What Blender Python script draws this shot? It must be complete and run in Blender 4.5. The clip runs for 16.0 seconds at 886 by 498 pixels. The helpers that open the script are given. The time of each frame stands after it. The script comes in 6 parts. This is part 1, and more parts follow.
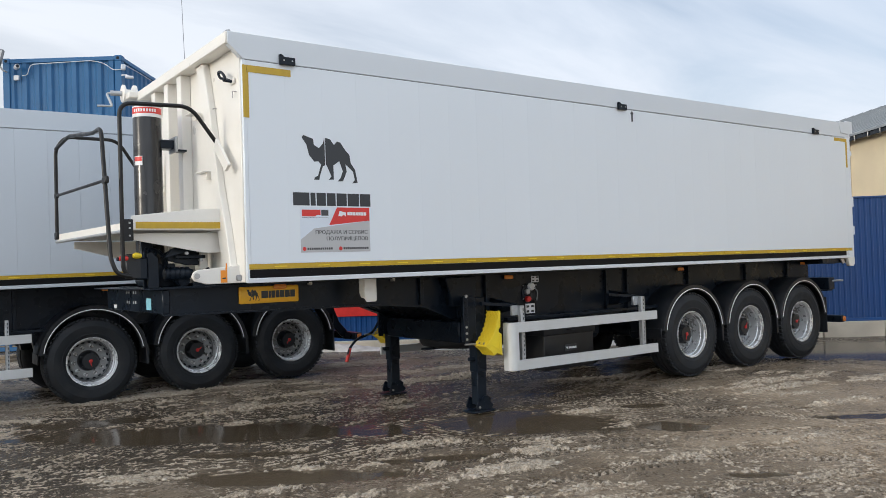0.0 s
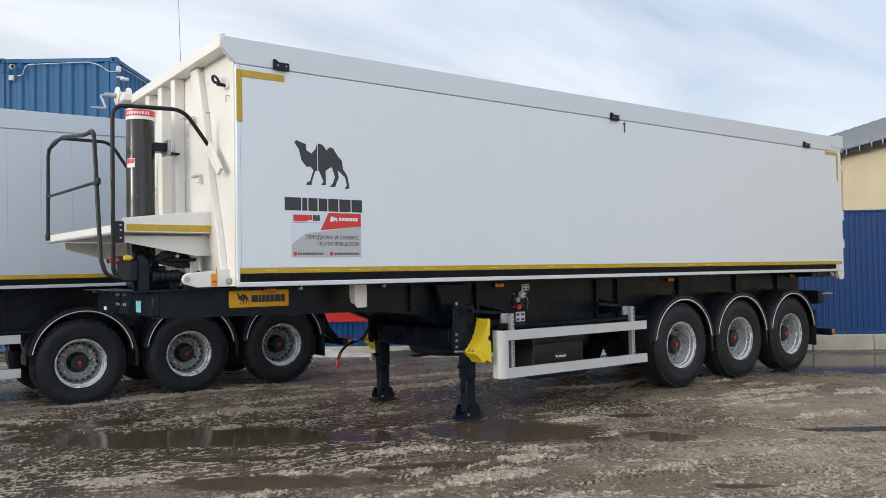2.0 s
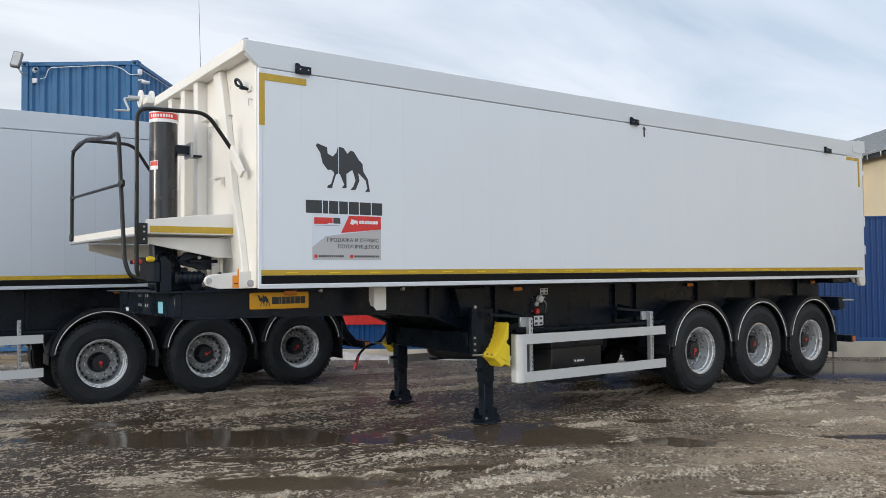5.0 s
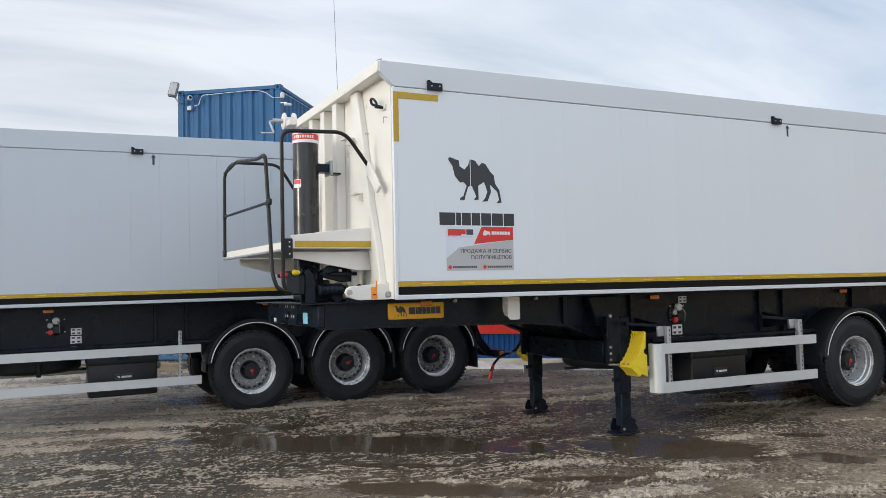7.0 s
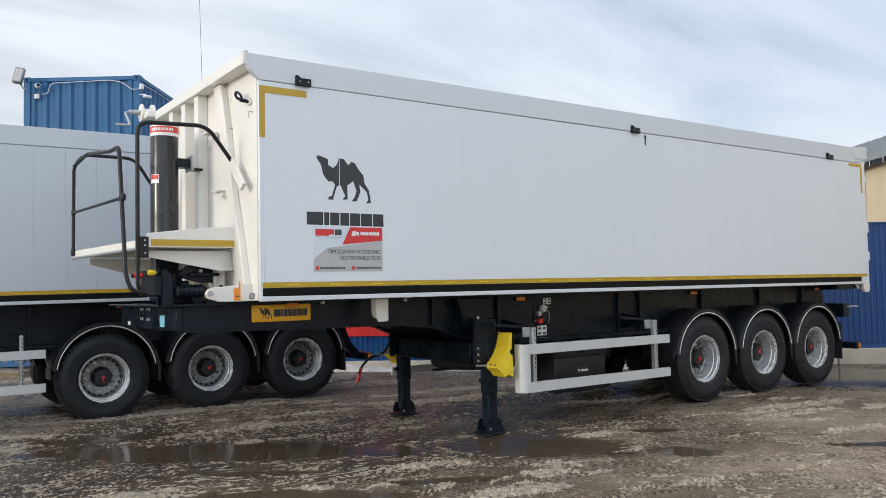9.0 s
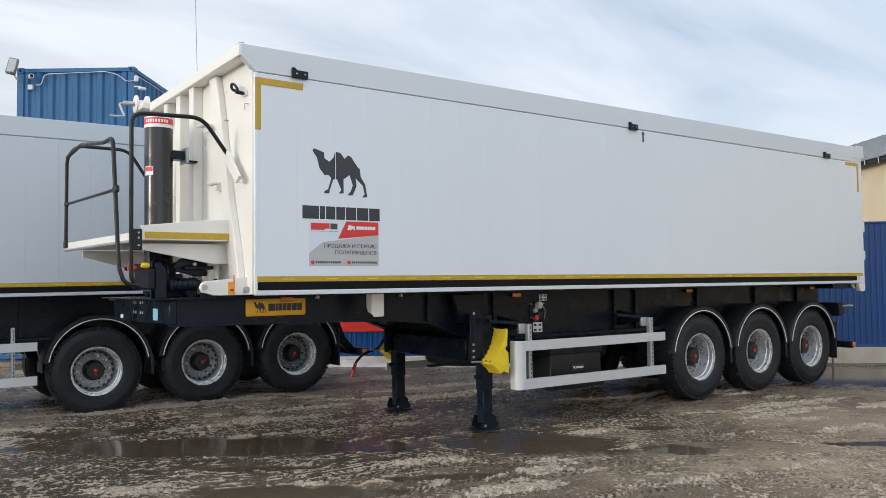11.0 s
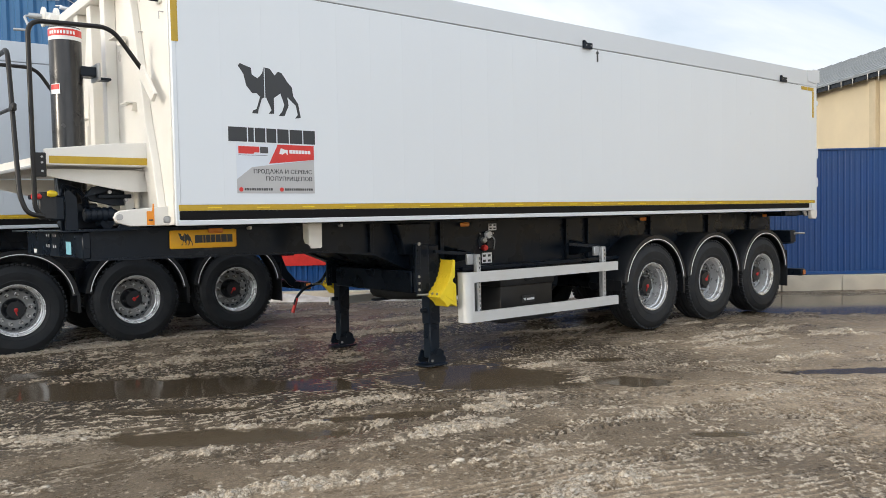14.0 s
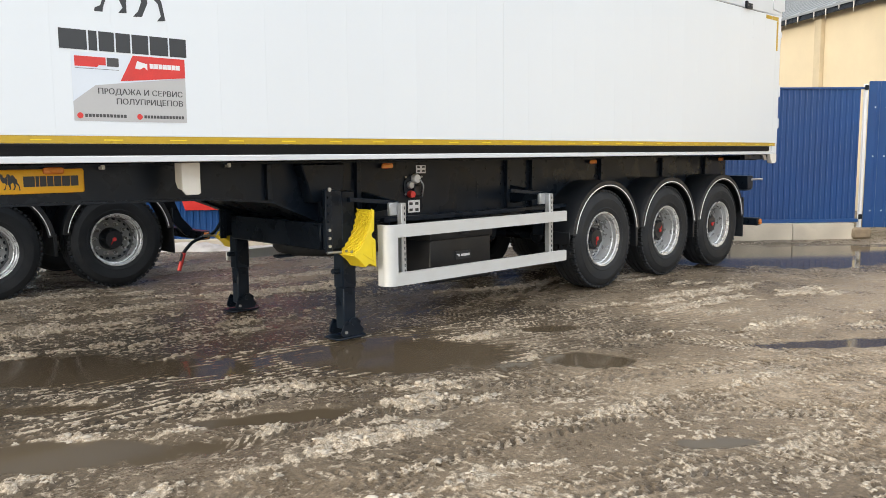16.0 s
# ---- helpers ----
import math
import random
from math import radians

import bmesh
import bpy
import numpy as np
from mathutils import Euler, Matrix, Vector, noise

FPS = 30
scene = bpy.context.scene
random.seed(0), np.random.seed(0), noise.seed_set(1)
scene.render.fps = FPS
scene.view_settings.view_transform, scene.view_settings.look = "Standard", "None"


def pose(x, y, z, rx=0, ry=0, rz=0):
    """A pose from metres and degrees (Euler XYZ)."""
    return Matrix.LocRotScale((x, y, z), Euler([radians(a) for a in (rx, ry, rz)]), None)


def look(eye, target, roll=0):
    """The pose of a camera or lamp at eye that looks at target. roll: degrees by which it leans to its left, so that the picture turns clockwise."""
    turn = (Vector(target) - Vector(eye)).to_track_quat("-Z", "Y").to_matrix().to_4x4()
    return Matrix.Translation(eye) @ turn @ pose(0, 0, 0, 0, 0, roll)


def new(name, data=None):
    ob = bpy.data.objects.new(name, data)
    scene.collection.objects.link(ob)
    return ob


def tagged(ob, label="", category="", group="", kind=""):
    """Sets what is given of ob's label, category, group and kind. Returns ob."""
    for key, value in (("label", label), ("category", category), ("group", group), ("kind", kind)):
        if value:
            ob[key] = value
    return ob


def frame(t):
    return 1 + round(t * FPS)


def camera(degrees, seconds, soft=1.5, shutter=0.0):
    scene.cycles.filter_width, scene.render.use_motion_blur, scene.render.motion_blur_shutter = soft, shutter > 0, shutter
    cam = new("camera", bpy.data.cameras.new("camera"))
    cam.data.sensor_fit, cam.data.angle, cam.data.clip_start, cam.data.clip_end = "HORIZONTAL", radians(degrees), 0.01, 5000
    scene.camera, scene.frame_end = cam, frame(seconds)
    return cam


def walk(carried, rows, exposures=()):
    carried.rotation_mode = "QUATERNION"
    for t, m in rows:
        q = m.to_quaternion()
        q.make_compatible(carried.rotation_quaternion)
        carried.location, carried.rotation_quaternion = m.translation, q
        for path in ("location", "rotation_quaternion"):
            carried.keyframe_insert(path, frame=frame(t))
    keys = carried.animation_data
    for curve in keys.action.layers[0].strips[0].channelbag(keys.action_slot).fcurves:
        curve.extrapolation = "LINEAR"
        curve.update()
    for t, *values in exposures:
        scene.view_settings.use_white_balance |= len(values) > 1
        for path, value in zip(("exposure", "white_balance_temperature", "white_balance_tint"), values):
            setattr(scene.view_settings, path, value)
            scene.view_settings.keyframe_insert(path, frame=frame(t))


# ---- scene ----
cam = camera(58.1, 16.0, soft=0.6)
PATH = [
    (0, (0.409, 0.186, 1.529), (1.587, 1.801, 1.569), -1.9),
    (0.5, (0.394, 0.145, 1.531), (1.587, 1.75, 1.57), -0.7),
    (1, (0.405, 0.134, 1.538), (1.598, 1.738, 1.594), -0.8),
    (1.5, (0.423, 0.16, 1.531), (1.619, 1.762, 1.589), -1.0),
    (2, (0.418, 0.151, 1.529), (1.609, 1.757, 1.586), -1.0),
    (2.5, (0.421, 0.151, 1.531), (1.601, 1.764, 1.592), -0.9),
    (3, (0.425, 0.145, 1.539), (1.605, 1.759, 1.613), -1.0),
    (3.5, (0.408, 0.156, 1.537), (1.58, 1.773, 1.63), -0.8),
    (5.8, (0.371, 0.159, 1.525), (1.51, 1.802, 1.575), -0.8),
    (6, (0.366, 0.159, 1.529), (1.492, 1.811, 1.58), -0.9),
    (6.5, (0.333, 0.154, 1.536), (1.345, 1.878, 1.604), -1.3),
    (7, (0.343, 0.095, 1.533), (1.217, 1.892, 1.628), -1.3),
    (7.5, (0.41, 0.006, 1.526), (1.408, 1.737, 1.612), -0.5),
    (8, (0.456, -0.011, 1.522), (1.535, 1.671, 1.596), 0.1),
    (8.5, (0.455, 0.038, 1.508), (1.567, 1.698, 1.586), -0.7),
    (9, (0.398, 0.17, 1.524), (1.551, 1.801, 1.618), -1.2),
    (11.3, (0.412, 0.221, 1.52), (1.582, 1.841, 1.599), -0.5),
    (11.5, (0.406, 0.213, 1.526), (1.587, 1.826, 1.598), -0.5),
    (12, (0.401, 0.216, 1.523), (1.593, 1.82, 1.587), -0.4),
    (12.5, (0.409, 0.232, 1.527), (1.608, 1.832, 1.578), -0.5),
    (13, (0.41, 0.261, 1.51), (1.623, 1.851, 1.514), -0.9),
    (13.5, (0.571, 0.388, 1.469), (1.812, 1.956, 1.412), -1.2),
    (14, (0.757, 0.545, 1.466), (2.013, 2.099, 1.383), -1.2),
    (14.5, (0.937, 0.868, 1.444), (2.245, 2.375, 1.31), -1.0),
    (15, (1.167, 1.086, 1.436), (2.532, 2.535, 1.242), -1.8),
    (15.5, (1.453, 1.271, 1.477), (2.813, 2.724, 1.287), -1.8),
    (16, (1.722, 1.572, 1.46), (3.1, 3.003, 1.226), -0.5),
]
EXPOSURES = [(0, -0.02, 5680, 10), (2, -0.01, 5690, 10), (3.5, -0.08, 5690, 10), (6, -0.02, 5690, 10), (7.5, -0.08, 5680, 10), (9, -0.03, 5680, 10), (12.5, 0.0, 5680, 10), (13.5, 0.15, 5860, 10), (14.5, 0.32, 5990, 10), (15, 0.44, 6060, 10), (16, 0.63, 6090, 10)]
walk(cam, [(t, look(eye, target, roll)) for t, eye, target, roll in PATH], EXPOSURES)

# ---- world and light ----
SUN_EL, SUN_AZ = radians(14), radians(178)      # azimuth counted from +x, anticlockwise
world = bpy.data.worlds.new("overcast_sky")
scene.world = world
world.use_nodes = True
wn, wl = world.node_tree.nodes, world.node_tree.links
wn.clear()
w_out = wn.new("ShaderNodeOutputWorld")
w_bg = wn.new("ShaderNodeBackground")
w_bg.inputs["Strength"].default_value = 1.0
w_sky = wn.new("ShaderNodeTexSky")
w_sky.sky_type = "NISHITA"
w_sky.sun_disc = False
w_sky.sun_elevation = SUN_EL
w_sky.sun_rotation = radians(90) - SUN_AZ
w_sky.dust_density = 2.0
w_scale = wn.new("ShaderNodeVectorMath")
w_scale.operation = "SCALE"
w_scale.inputs["Scale"].default_value = 0.13
wl.new(w_sky.outputs[0], w_scale.inputs[0])
w_co = wn.new("ShaderNodeTexCoord")
w_sep = wn.new("ShaderNodeSeparateXYZ")
wl.new(w_co.outputs["Generated"], w_sep.inputs[0])
# thin cloud sheet: directions projected on a plane overhead
w_add = wn.new("ShaderNodeMath")
w_add.operation = "ADD"
w_add.inputs[1].default_value = 0.22
wl.new(w_sep.outputs["Z"], w_add.inputs[0])
w_px = wn.new("ShaderNodeMath")
w_px.operation = "DIVIDE"
wl.new(w_sep.outputs["X"], w_px.inputs[0]), wl.new(w_add.outputs[0], w_px.inputs[1])
w_py = wn.new("ShaderNodeMath")
w_py.operation = "DIVIDE"
wl.new(w_sep.outputs["Y"], w_py.inputs[0]), wl.new(w_add.outputs[0], w_py.inputs[1])
w_com = wn.new("ShaderNodeCombineXYZ")
wl.new(w_px.outputs[0], w_com.inputs[0]), wl.new(w_py.outputs[0], w_com.inputs[1])
w_map = wn.new("ShaderNodeMapping")
w_map.inputs["Rotation"].default_value = (0, 0, radians(35))
w_map.inputs["Scale"].default_value = (0.55, 1.5, 1)
wl.new(w_com.outputs[0], w_map.inputs[0])
w_noise = wn.new("ShaderNodeTexNoise")
w_noise.inputs["Scale"].default_value = 1.3
w_noise.inputs["Detail"].default_value = 7
w_noise.inputs["Roughness"].default_value = 0.52
w_noise.inputs["Distortion"].default_value = 0.5
wl.new(w_map.outputs[0], w_noise.inputs["Vector"])
w_ramp = wn.new("ShaderNodeValToRGB")
w_ramp.color_ramp.elements[0].position, w_ramp.color_ramp.elements[0].color = 0.34, (0.48, 0.48, 0.48, 1)
w_ramp.color_ramp.elements[1].position, w_ramp.color_ramp.elements[1].color = 0.60, (1, 1, 1, 1)
wl.new(w_noise.outputs[0], w_ramp.inputs[0])
w_mix = wn.new("ShaderNodeMix")
w_mix.data_type = "RGBA"
w_warm = wn.new("ShaderNodeMix")
w_warm.data_type = "RGBA"
w_warm.inputs["A"].default_value, w_warm.inputs["B"].default_value = (0.83, 0.862, 0.890, 1), (1.07, 1.02, 0.94, 1)
w_side = wn.new("ShaderNodeVectorMath")
w_side.operation = "DOT_PRODUCT"
w_side.inputs[1].default_value = (math.cos(SUN_AZ), math.sin(SUN_AZ), 0)
wl.new(w_co.outputs["Generated"], w_side.inputs[0])
w_sfac = wn.new("ShaderNodeMapRange")
w_sfac.inputs["From Min"].default_value, w_sfac.inputs["From Max"].default_value = -0.92, 0.32
wl.new(w_side.outputs["Value"], w_sfac.inputs["Value"])
w_low = wn.new("ShaderNodeMath")                     # warmer towards the horizon
w_low.operation = "MULTIPLY_ADD"
w_low.inputs[1].default_value, w_low.inputs[2].default_value = -2.2, 0.80
wl.new(w_sep.outputs["Z"], w_low.inputs[0])
w_lowc = wn.new("ShaderNodeMath")
w_lowc.operation, w_lowc.use_clamp = "MAXIMUM", True
w_lowc.inputs[1].default_value = 0.0
wl.new(w_low.outputs[0], w_lowc.inputs[0])
w_both = wn.new("ShaderNodeMath")
w_both.operation, w_both.use_clamp = "ADD", True
wl.new(w_sfac.outputs[0], w_both.inputs[0]), wl.new(w_lowc.outputs[0], w_both.inputs[1])
wl.new(w_both.outputs[0], w_warm.inputs["Factor"])
wl.new(w_warm.outputs["Result"], w_mix.inputs["B"])
wl.new(w_ramp.outputs[0], w_mix.inputs["Factor"])
wl.new(w_scale.outputs[0], w_mix.inputs["A"])
# added gain: sky brighter towards az 238, behind the camera, lighting the trailer sides
w_dot = wn.new("ShaderNodeVectorMath")
w_dot.operation = "DOT_PRODUCT"
w_dot.inputs[1].default_value = (math.cos(radians(238)), math.sin(radians(238)), 0.1)
wl.new(w_co.outputs["Generated"], w_dot.inputs[0])
w_gain = wn.new("ShaderNodeMapRange")
w_gain.inputs["From Min"].default_value, w_gain.inputs["From Max"].default_value = -0.8, 1.0
w_gain.inputs["To Min"].default_value, w_gain.inputs["To Max"].default_value = 0.95, 1.62
wl.new(w_dot.outputs["Value"], w_gain.inputs["Value"])
w_mul = wn.new("ShaderNodeVectorMath")
w_mul.operation = "SCALE"
wl.new(w_mix.outputs["Result"], w_mul.inputs[0]), wl.new(w_gain.outputs[0], w_mul.inputs["Scale"])
wl.new(w_mul.outputs[0], w_bg.inputs["Color"])
wl.new(w_bg.outputs[0], w_out.inputs[0])

sun_data = bpy.data.lights.new("sun", "SUN")
sun_data.energy, sun_data.angle, sun_data.color = 1.3, radians(12), (1.0, 0.86, 0.66)
sun = new("sun", sun_data)
sun.matrix_world = look((0, 0, 30), Vector((0, 0, 30)) - Vector((math.cos(SUN_AZ) * math.cos(SUN_EL), math.sin(SUN_AZ) * math.cos(SUN_EL), math.sin(SUN_EL))))

# ---- materials ----
def shade(name, colour, rough=0.5, metal=0.0, vary=0.12, size=6.0, bump=0.0, fine=120.0, dirt=None, dirt_amount=0.0, dirt_size=3.0, coat=0.0, each=0.0, spec=0.5, worn=0.09):
    """A paint-like surface: colour varied at two scales, worn gloss, fine relief, and dirt in patches."""
    m = bpy.data.materials.new(name)
    m.use_nodes = True
    n, l = m.node_tree.nodes, m.node_tree.links
    b = n["Principled BSDF"]
    b.inputs["Metallic"].default_value = metal
    b.inputs["Coat Weight"].default_value = coat
    b.inputs["Specular IOR Level"].default_value = spec
    co = n.new("ShaderNodeTexCoord")
    big, small = n.new("ShaderNodeTexNoise"), n.new("ShaderNodeTexNoise")
    where = co.outputs["Object"]
    if each:                                                        # no two pieces share a pattern
        own, far = n.new("ShaderNodeObjectInfo"), n.new("ShaderNodeVectorMath")
        far.operation = "MULTIPLY_ADD"
        far.inputs[1].default_value = (40, 60, 80)
        l.new(own.outputs["Random"], far.inputs[0]), l.new(where, far.inputs[2])
        where = far.outputs[0]
    for t, s, d in ((big, size, 4), (small, fine, 3)):
        t.inputs["Scale"].default_value, t.inputs["Detail"].default_value = s, d
        l.new(where, t.inputs["Vector"])
    add = n.new("ShaderNodeMath")
    add.operation = "MULTIPLY_ADD"
    add.inputs[1].default_value = 0.35
    l.new(small.outputs[0], add.inputs[0]), l.new(big.outputs[0], add.inputs[2])
    span = n.new("ShaderNodeMapRange")
    span.inputs["From Min"].default_value, span.inputs["From Max"].default_value = 0.4, 0.95
    span.inputs["To Min"].default_value, span.inputs["To Max"].default_value = 1 - vary, 1 + vary
    l.new(add.outputs[0], span.inputs["Value"])
    tone = span.outputs[0]
    if each:
        info, one = n.new("ShaderNodeObjectInfo"), n.new("ShaderNodeMapRange")
        one.inputs["To Min"].default_value, one.inputs["To Max"].default_value = 1 - each, 1 + each
        l.new(info.outputs["Random"], one.inputs["Value"])
        mul = n.new("ShaderNodeMath")
        mul.operation = "MULTIPLY"
        l.new(tone, mul.inputs[0]), l.new(one.outputs[0], mul.inputs[1])
        tone = mul.outputs[0]
    sc = n.new("ShaderNodeVectorMath")
    sc.operation = "SCALE"
    sc.inputs[0].default_value = colour
    l.new(tone, sc.inputs["Scale"])
    out = sc.outputs[0]
    if dirt:
        dn, dr, mx = n.new("ShaderNodeTexNoise"), n.new("ShaderNodeMapRange"), n.new("ShaderNodeMix")
        dn.inputs["Scale"].default_value, dn.inputs["Detail"].default_value = dirt_size, 8
        dr.inputs["From Min"].default_value, dr.inputs["From Max"].default_value = 0.45, 0.75
        dr.inputs["To Max"].default_value = dirt_amount
        l.new(where, dn.inputs["Vector"]), l.new(dn.outputs[0], dr.inputs["Value"])
        mx.data_type = "RGBA"
        mx.inputs["B"].default_value = (*dirt, 1)
        l.new(dr.outputs[0], mx.inputs["Factor"]), l.new(out, mx.inputs["A"])
        out = mx.outputs["Result"]
    l.new(out, b.inputs["Base Color"])
    rr = n.new("ShaderNodeMapRange")
    rr.inputs["From Min"].default_value, rr.inputs["From Max"].default_value = 0.3, 0.7
    rr.inputs["To Min"].default_value, rr.inputs["To Max"].default_value = max(rough - worn, 0.02), min(rough + worn, 1)
    l.new(big.outputs[0], rr.inputs["Value"]), l.new(rr.outputs[0], b.inputs["Roughness"])
    if bump:
        bp = n.new("ShaderNodeBump")
        bp.inputs["Strength"].default_value, bp.inputs["Distance"].default_value = bump, 0.004
        l.new(small.outputs[0], bp.inputs["Height"]), l.new(bp.outputs[0], b.inputs["Normal"])
    return m


WHITE = shade("white_coated_aluminium", (0.715, 0.763, 0.812), 0.30, vary=0.006, size=1.4, fine=60, each=0.004, worn=0.015)
# WHITE toned down and greyed, for the second trailer's body
GREYW = shade("greyer_coated_aluminium", (0.52, 0.567, 0.620), 0.32, vary=0.010, size=1.4, fine=60, each=0.006, worn=0.02)
RAILW = shade("white_top_rail", (0.640, 0.680, 0.722), 0.3, vary=0.010, size=1.0, fine=60, worn=0.02)
CREAM = shade("white_painted_steel", (0.77, 0.755, 0.71), 0.36, vary=0.04, size=3, fine=90, dirt=(0.55, 0.5, 0.42), dirt_amount=0.16, dirt_size=2.5)
BLACK = shade("black_chassis_paint", (0.0060, 0.0105, 0.0185), 0.30, vary=0.3, size=4, fine=140, bump=0.06, dirt=(0.026, 0.034, 0.044), dirt_amount=0.25, dirt_size=3.5, spec=0.20)
PLASTIC = shade("black_plastic", (0.0060, 0.0086, 0.0130), 0.45, vary=0.2, size=5, fine=200, bump=0.12, dirt=(0.04, 0.038, 0.036), dirt_amount=0.25, dirt_size=4)
RUBBER = shade("tyre_rubber", (0.0135, 0.0165, 0.021), 0.62, vary=0.25, size=8, fine=90, bump=0.25, dirt=(0.042, 0.041, 0.040), dirt_amount=0.35, dirt_size=5, spec=0.35)
SILVER = shade("silver_rim_paint", (0.68, 0.695, 0.71), 0.30, 0.55, vary=0.05, size=12, fine=150, dirt=(0.4, 0.4, 0.4), dirt_amount=0.10, dirt_size=9)
DISC = shade("grey_wheel_disc", (0.25, 0.26, 0.27), 0.36, 0.6, vary=0.12, size=14, fine=150, dirt=(0.16, 0.15, 0.14), dirt_amount=0.4, dirt_size=10)
ENDLAMP = shade("dull_amber_lens", (0.50, 0.16, 0.03), 0.25, vary=0.1, size=60, fine=300)
NUT = shade("zinc_wheel_nut", (0.50, 0.50, 0.50), 0.28, 0.6, vary=0.15, size=30, fine=200)
STRIP = shade("black_rubber_strip", (0.0050, 0.0056, 0.0070), 0.55, vary=0.2, size=5, fine=160, spec=0.18)
STEEL = shade("bare_steel", (0.42, 0.42, 0.42), 0.42, 0.85, vary=0.15, size=20, fine=200)
GALV = shade("galvanised_steel", (0.44, 0.46, 0.48), 0.5, 0.6, vary=0.16, size=30, fine=120, dirt=(0.3, 0.29, 0.27), dirt_amount=0.3)
GUARD = shade("anodised_guard_rail", (0.565, 0.59, 0.605), 0.4, 0.15, vary=0.05, size=4, fine=80, dirt=(0.4, 0.37, 0.33), dirt_amount=0.3, dirt_size=4)
TAPE = shade("yellow_reflective_tape", (0.48, 0.32, 0.014), 0.35, vary=0.1, size=18, fine=260)
YELLOW = shade("yellow_plastic", (0.78, 0.60, 0.015), 0.42, vary=0.08, size=12, fine=160, dirt=(0.4, 0.3, 0.05), dirt_amount=0.3, dirt_size=9)
PLATEY = shade("yellow_plate", (0.90, 0.50, 0.02), 0.4, vary=0.05, size=8, fine=100)
AMBER = shade("amber_lens", (0.85, 0.33, 0.07), 0.2, vary=0.1, size=60, fine=300)
HUBRED = shade("dull_red_hub_paint", (0.52, 0.026, 0.026), 0.45, vary=0.2, size=30, fine=160, dirt=(0.05, 0.02, 0.02), dirt_amount=0.25, dirt_size=40)
RED = shade("red_enamel", (0.60, 0.035, 0.03), 0.4, vary=0.12, size=12, fine=100)
DECAL = shade("dark_vinyl_film", (0.030, 0.034, 0.040), 0.45, vary=0.08, size=6, fine=90)
PAPER = shade("white_sticker_film", (0.74, 0.75, 0.77), 0.4, vary=0.03, size=5, fine=80)
EDGEW = shade("white_edge_trim", (0.90, 0.91, 0.92), 0.3, vary=0.02, size=5, fine=80, coat=0.3)
PALEB = shade("pale_blue_sticker_film", (0.66, 0.72, 0.80), 0.4, vary=0.03, size=5, fine=80)
GREYF = shade("grey_sticker_film", (0.46, 0.465, 0.475), 0.4, vary=0.04, size=5, fine=80)
DGREY = shade("dark_grey_print", (0.06, 0.06, 0.065), 0.45, vary=0.06, size=5, fine=80)
SEAM = shade("grey_joint_filler", (0.20, 0.215, 0.235), 0.6, vary=0.1, size=5, fine=80)
ORANGE = shade("orange_sticker", (0.80, 0.28, 0.015), 0.4, vary=0.05, size=8, fine=100)
FENCEB = shade("blue_profiled_sheet", (0.006, 0.056, 0.215), 0.40, vary=0.1, size=1.5, fine=40, dirt=(0.015, 0.070, 0.20), dirt_amount=0.35, dirt_size=1.2, each=0.05)
CONTB = shade("blue_container_paint", (0.012, 0.100, 0.250), 0.5, vary=0.14, size=2, fine=40, bump=0.1, dirt=(0.05, 0.13, 0.26), dirt_amount=0.4, dirt_size=2)
CONCRETE = shade("pale_concrete", (0.60, 0.55, 0.46), 0.85, vary=0.14, size=5, fine=70, bump=0.35, dirt=(0.22, 0.2, 0.17), dirt_amount=0.5, dirt_size=2.5)
PLASTER = shade("cream_plaster", (0.60, 0.52, 0.365), 0.85, vary=0.06, size=1.2, fine=30, bump=0.25, dirt=(0.46, 0.395, 0.28), dirt_amount=0.4, dirt_size=0.7)
# pilasters: a darker base than the wall's PLASTER, with patches
PIER = shade("darker_cream_plaster", (0.50, 0.43, 0.30), 0.85, vary=0.1, size=2.5, fine=40, bump=0.3, dirt=(0.33, 0.28, 0.20), dirt_amount=0.5, dirt_size=1.5)
ROOFM = shade("grey_metal_roof", (0.25, 0.27, 0.285), 0.5, 0.3, vary=0.12, size=1.5, fine=30)
SNOW = shade("dirty_snow", (0.62, 0.61, 0.60), 0.8, vary=0.15, size=9, fine=60, bump=0.5, dirt=(0.3, 0.27, 0.23), dirt_amount=0.6, dirt_size=5)
ICE = shade("grey_brown_slush", (0.45, 0.405, 0.34), 0.5, vary=0.4, size=7, fine=60, bump=0.4, dirt=(0.20, 0.165, 0.12), dirt_amount=0.85, dirt_size=6)
WOOD = shade("weathered_timber", (0.24, 0.19, 0.13), 0.8, vary=0.25, size=10, fine=90, bump=0.3)
LAMPW = shade("grey_lamp_housing", (0.5, 0.5, 0.48), 0.5, vary=0.08, size=8, fine=100)
DLAMP = shade("dull_grey_lamp_body", (0.20, 0.20, 0.195), 0.5, vary=0.1, size=8, fine=100)
CABLEW = shade("pale_conduit", (0.6, 0.62, 0.64), 0.5, vary=0.08, size=8, fine=100)
TUBEB = shade("black_powder_coat", (0.007, 0.0072, 0.008), 0.40, vary=0.2, size=8, fine=180, spec=0.35)
CYLB = shade("black_gloss_cylinder", (0.016, 0.0165, 0.018), 0.22, vary=0.15, size=5, fine=120)
BLUEST = shade("pale_blue_label", (0.25, 0.55, 0.68), 0.45, vary=0.08, size=20, fine=100)
WIRE = shade("thin_grey_metal", (0.18, 0.18, 0.19), 0.5, vary=0.1)

# ---- mesh helpers ----
HOME = {}


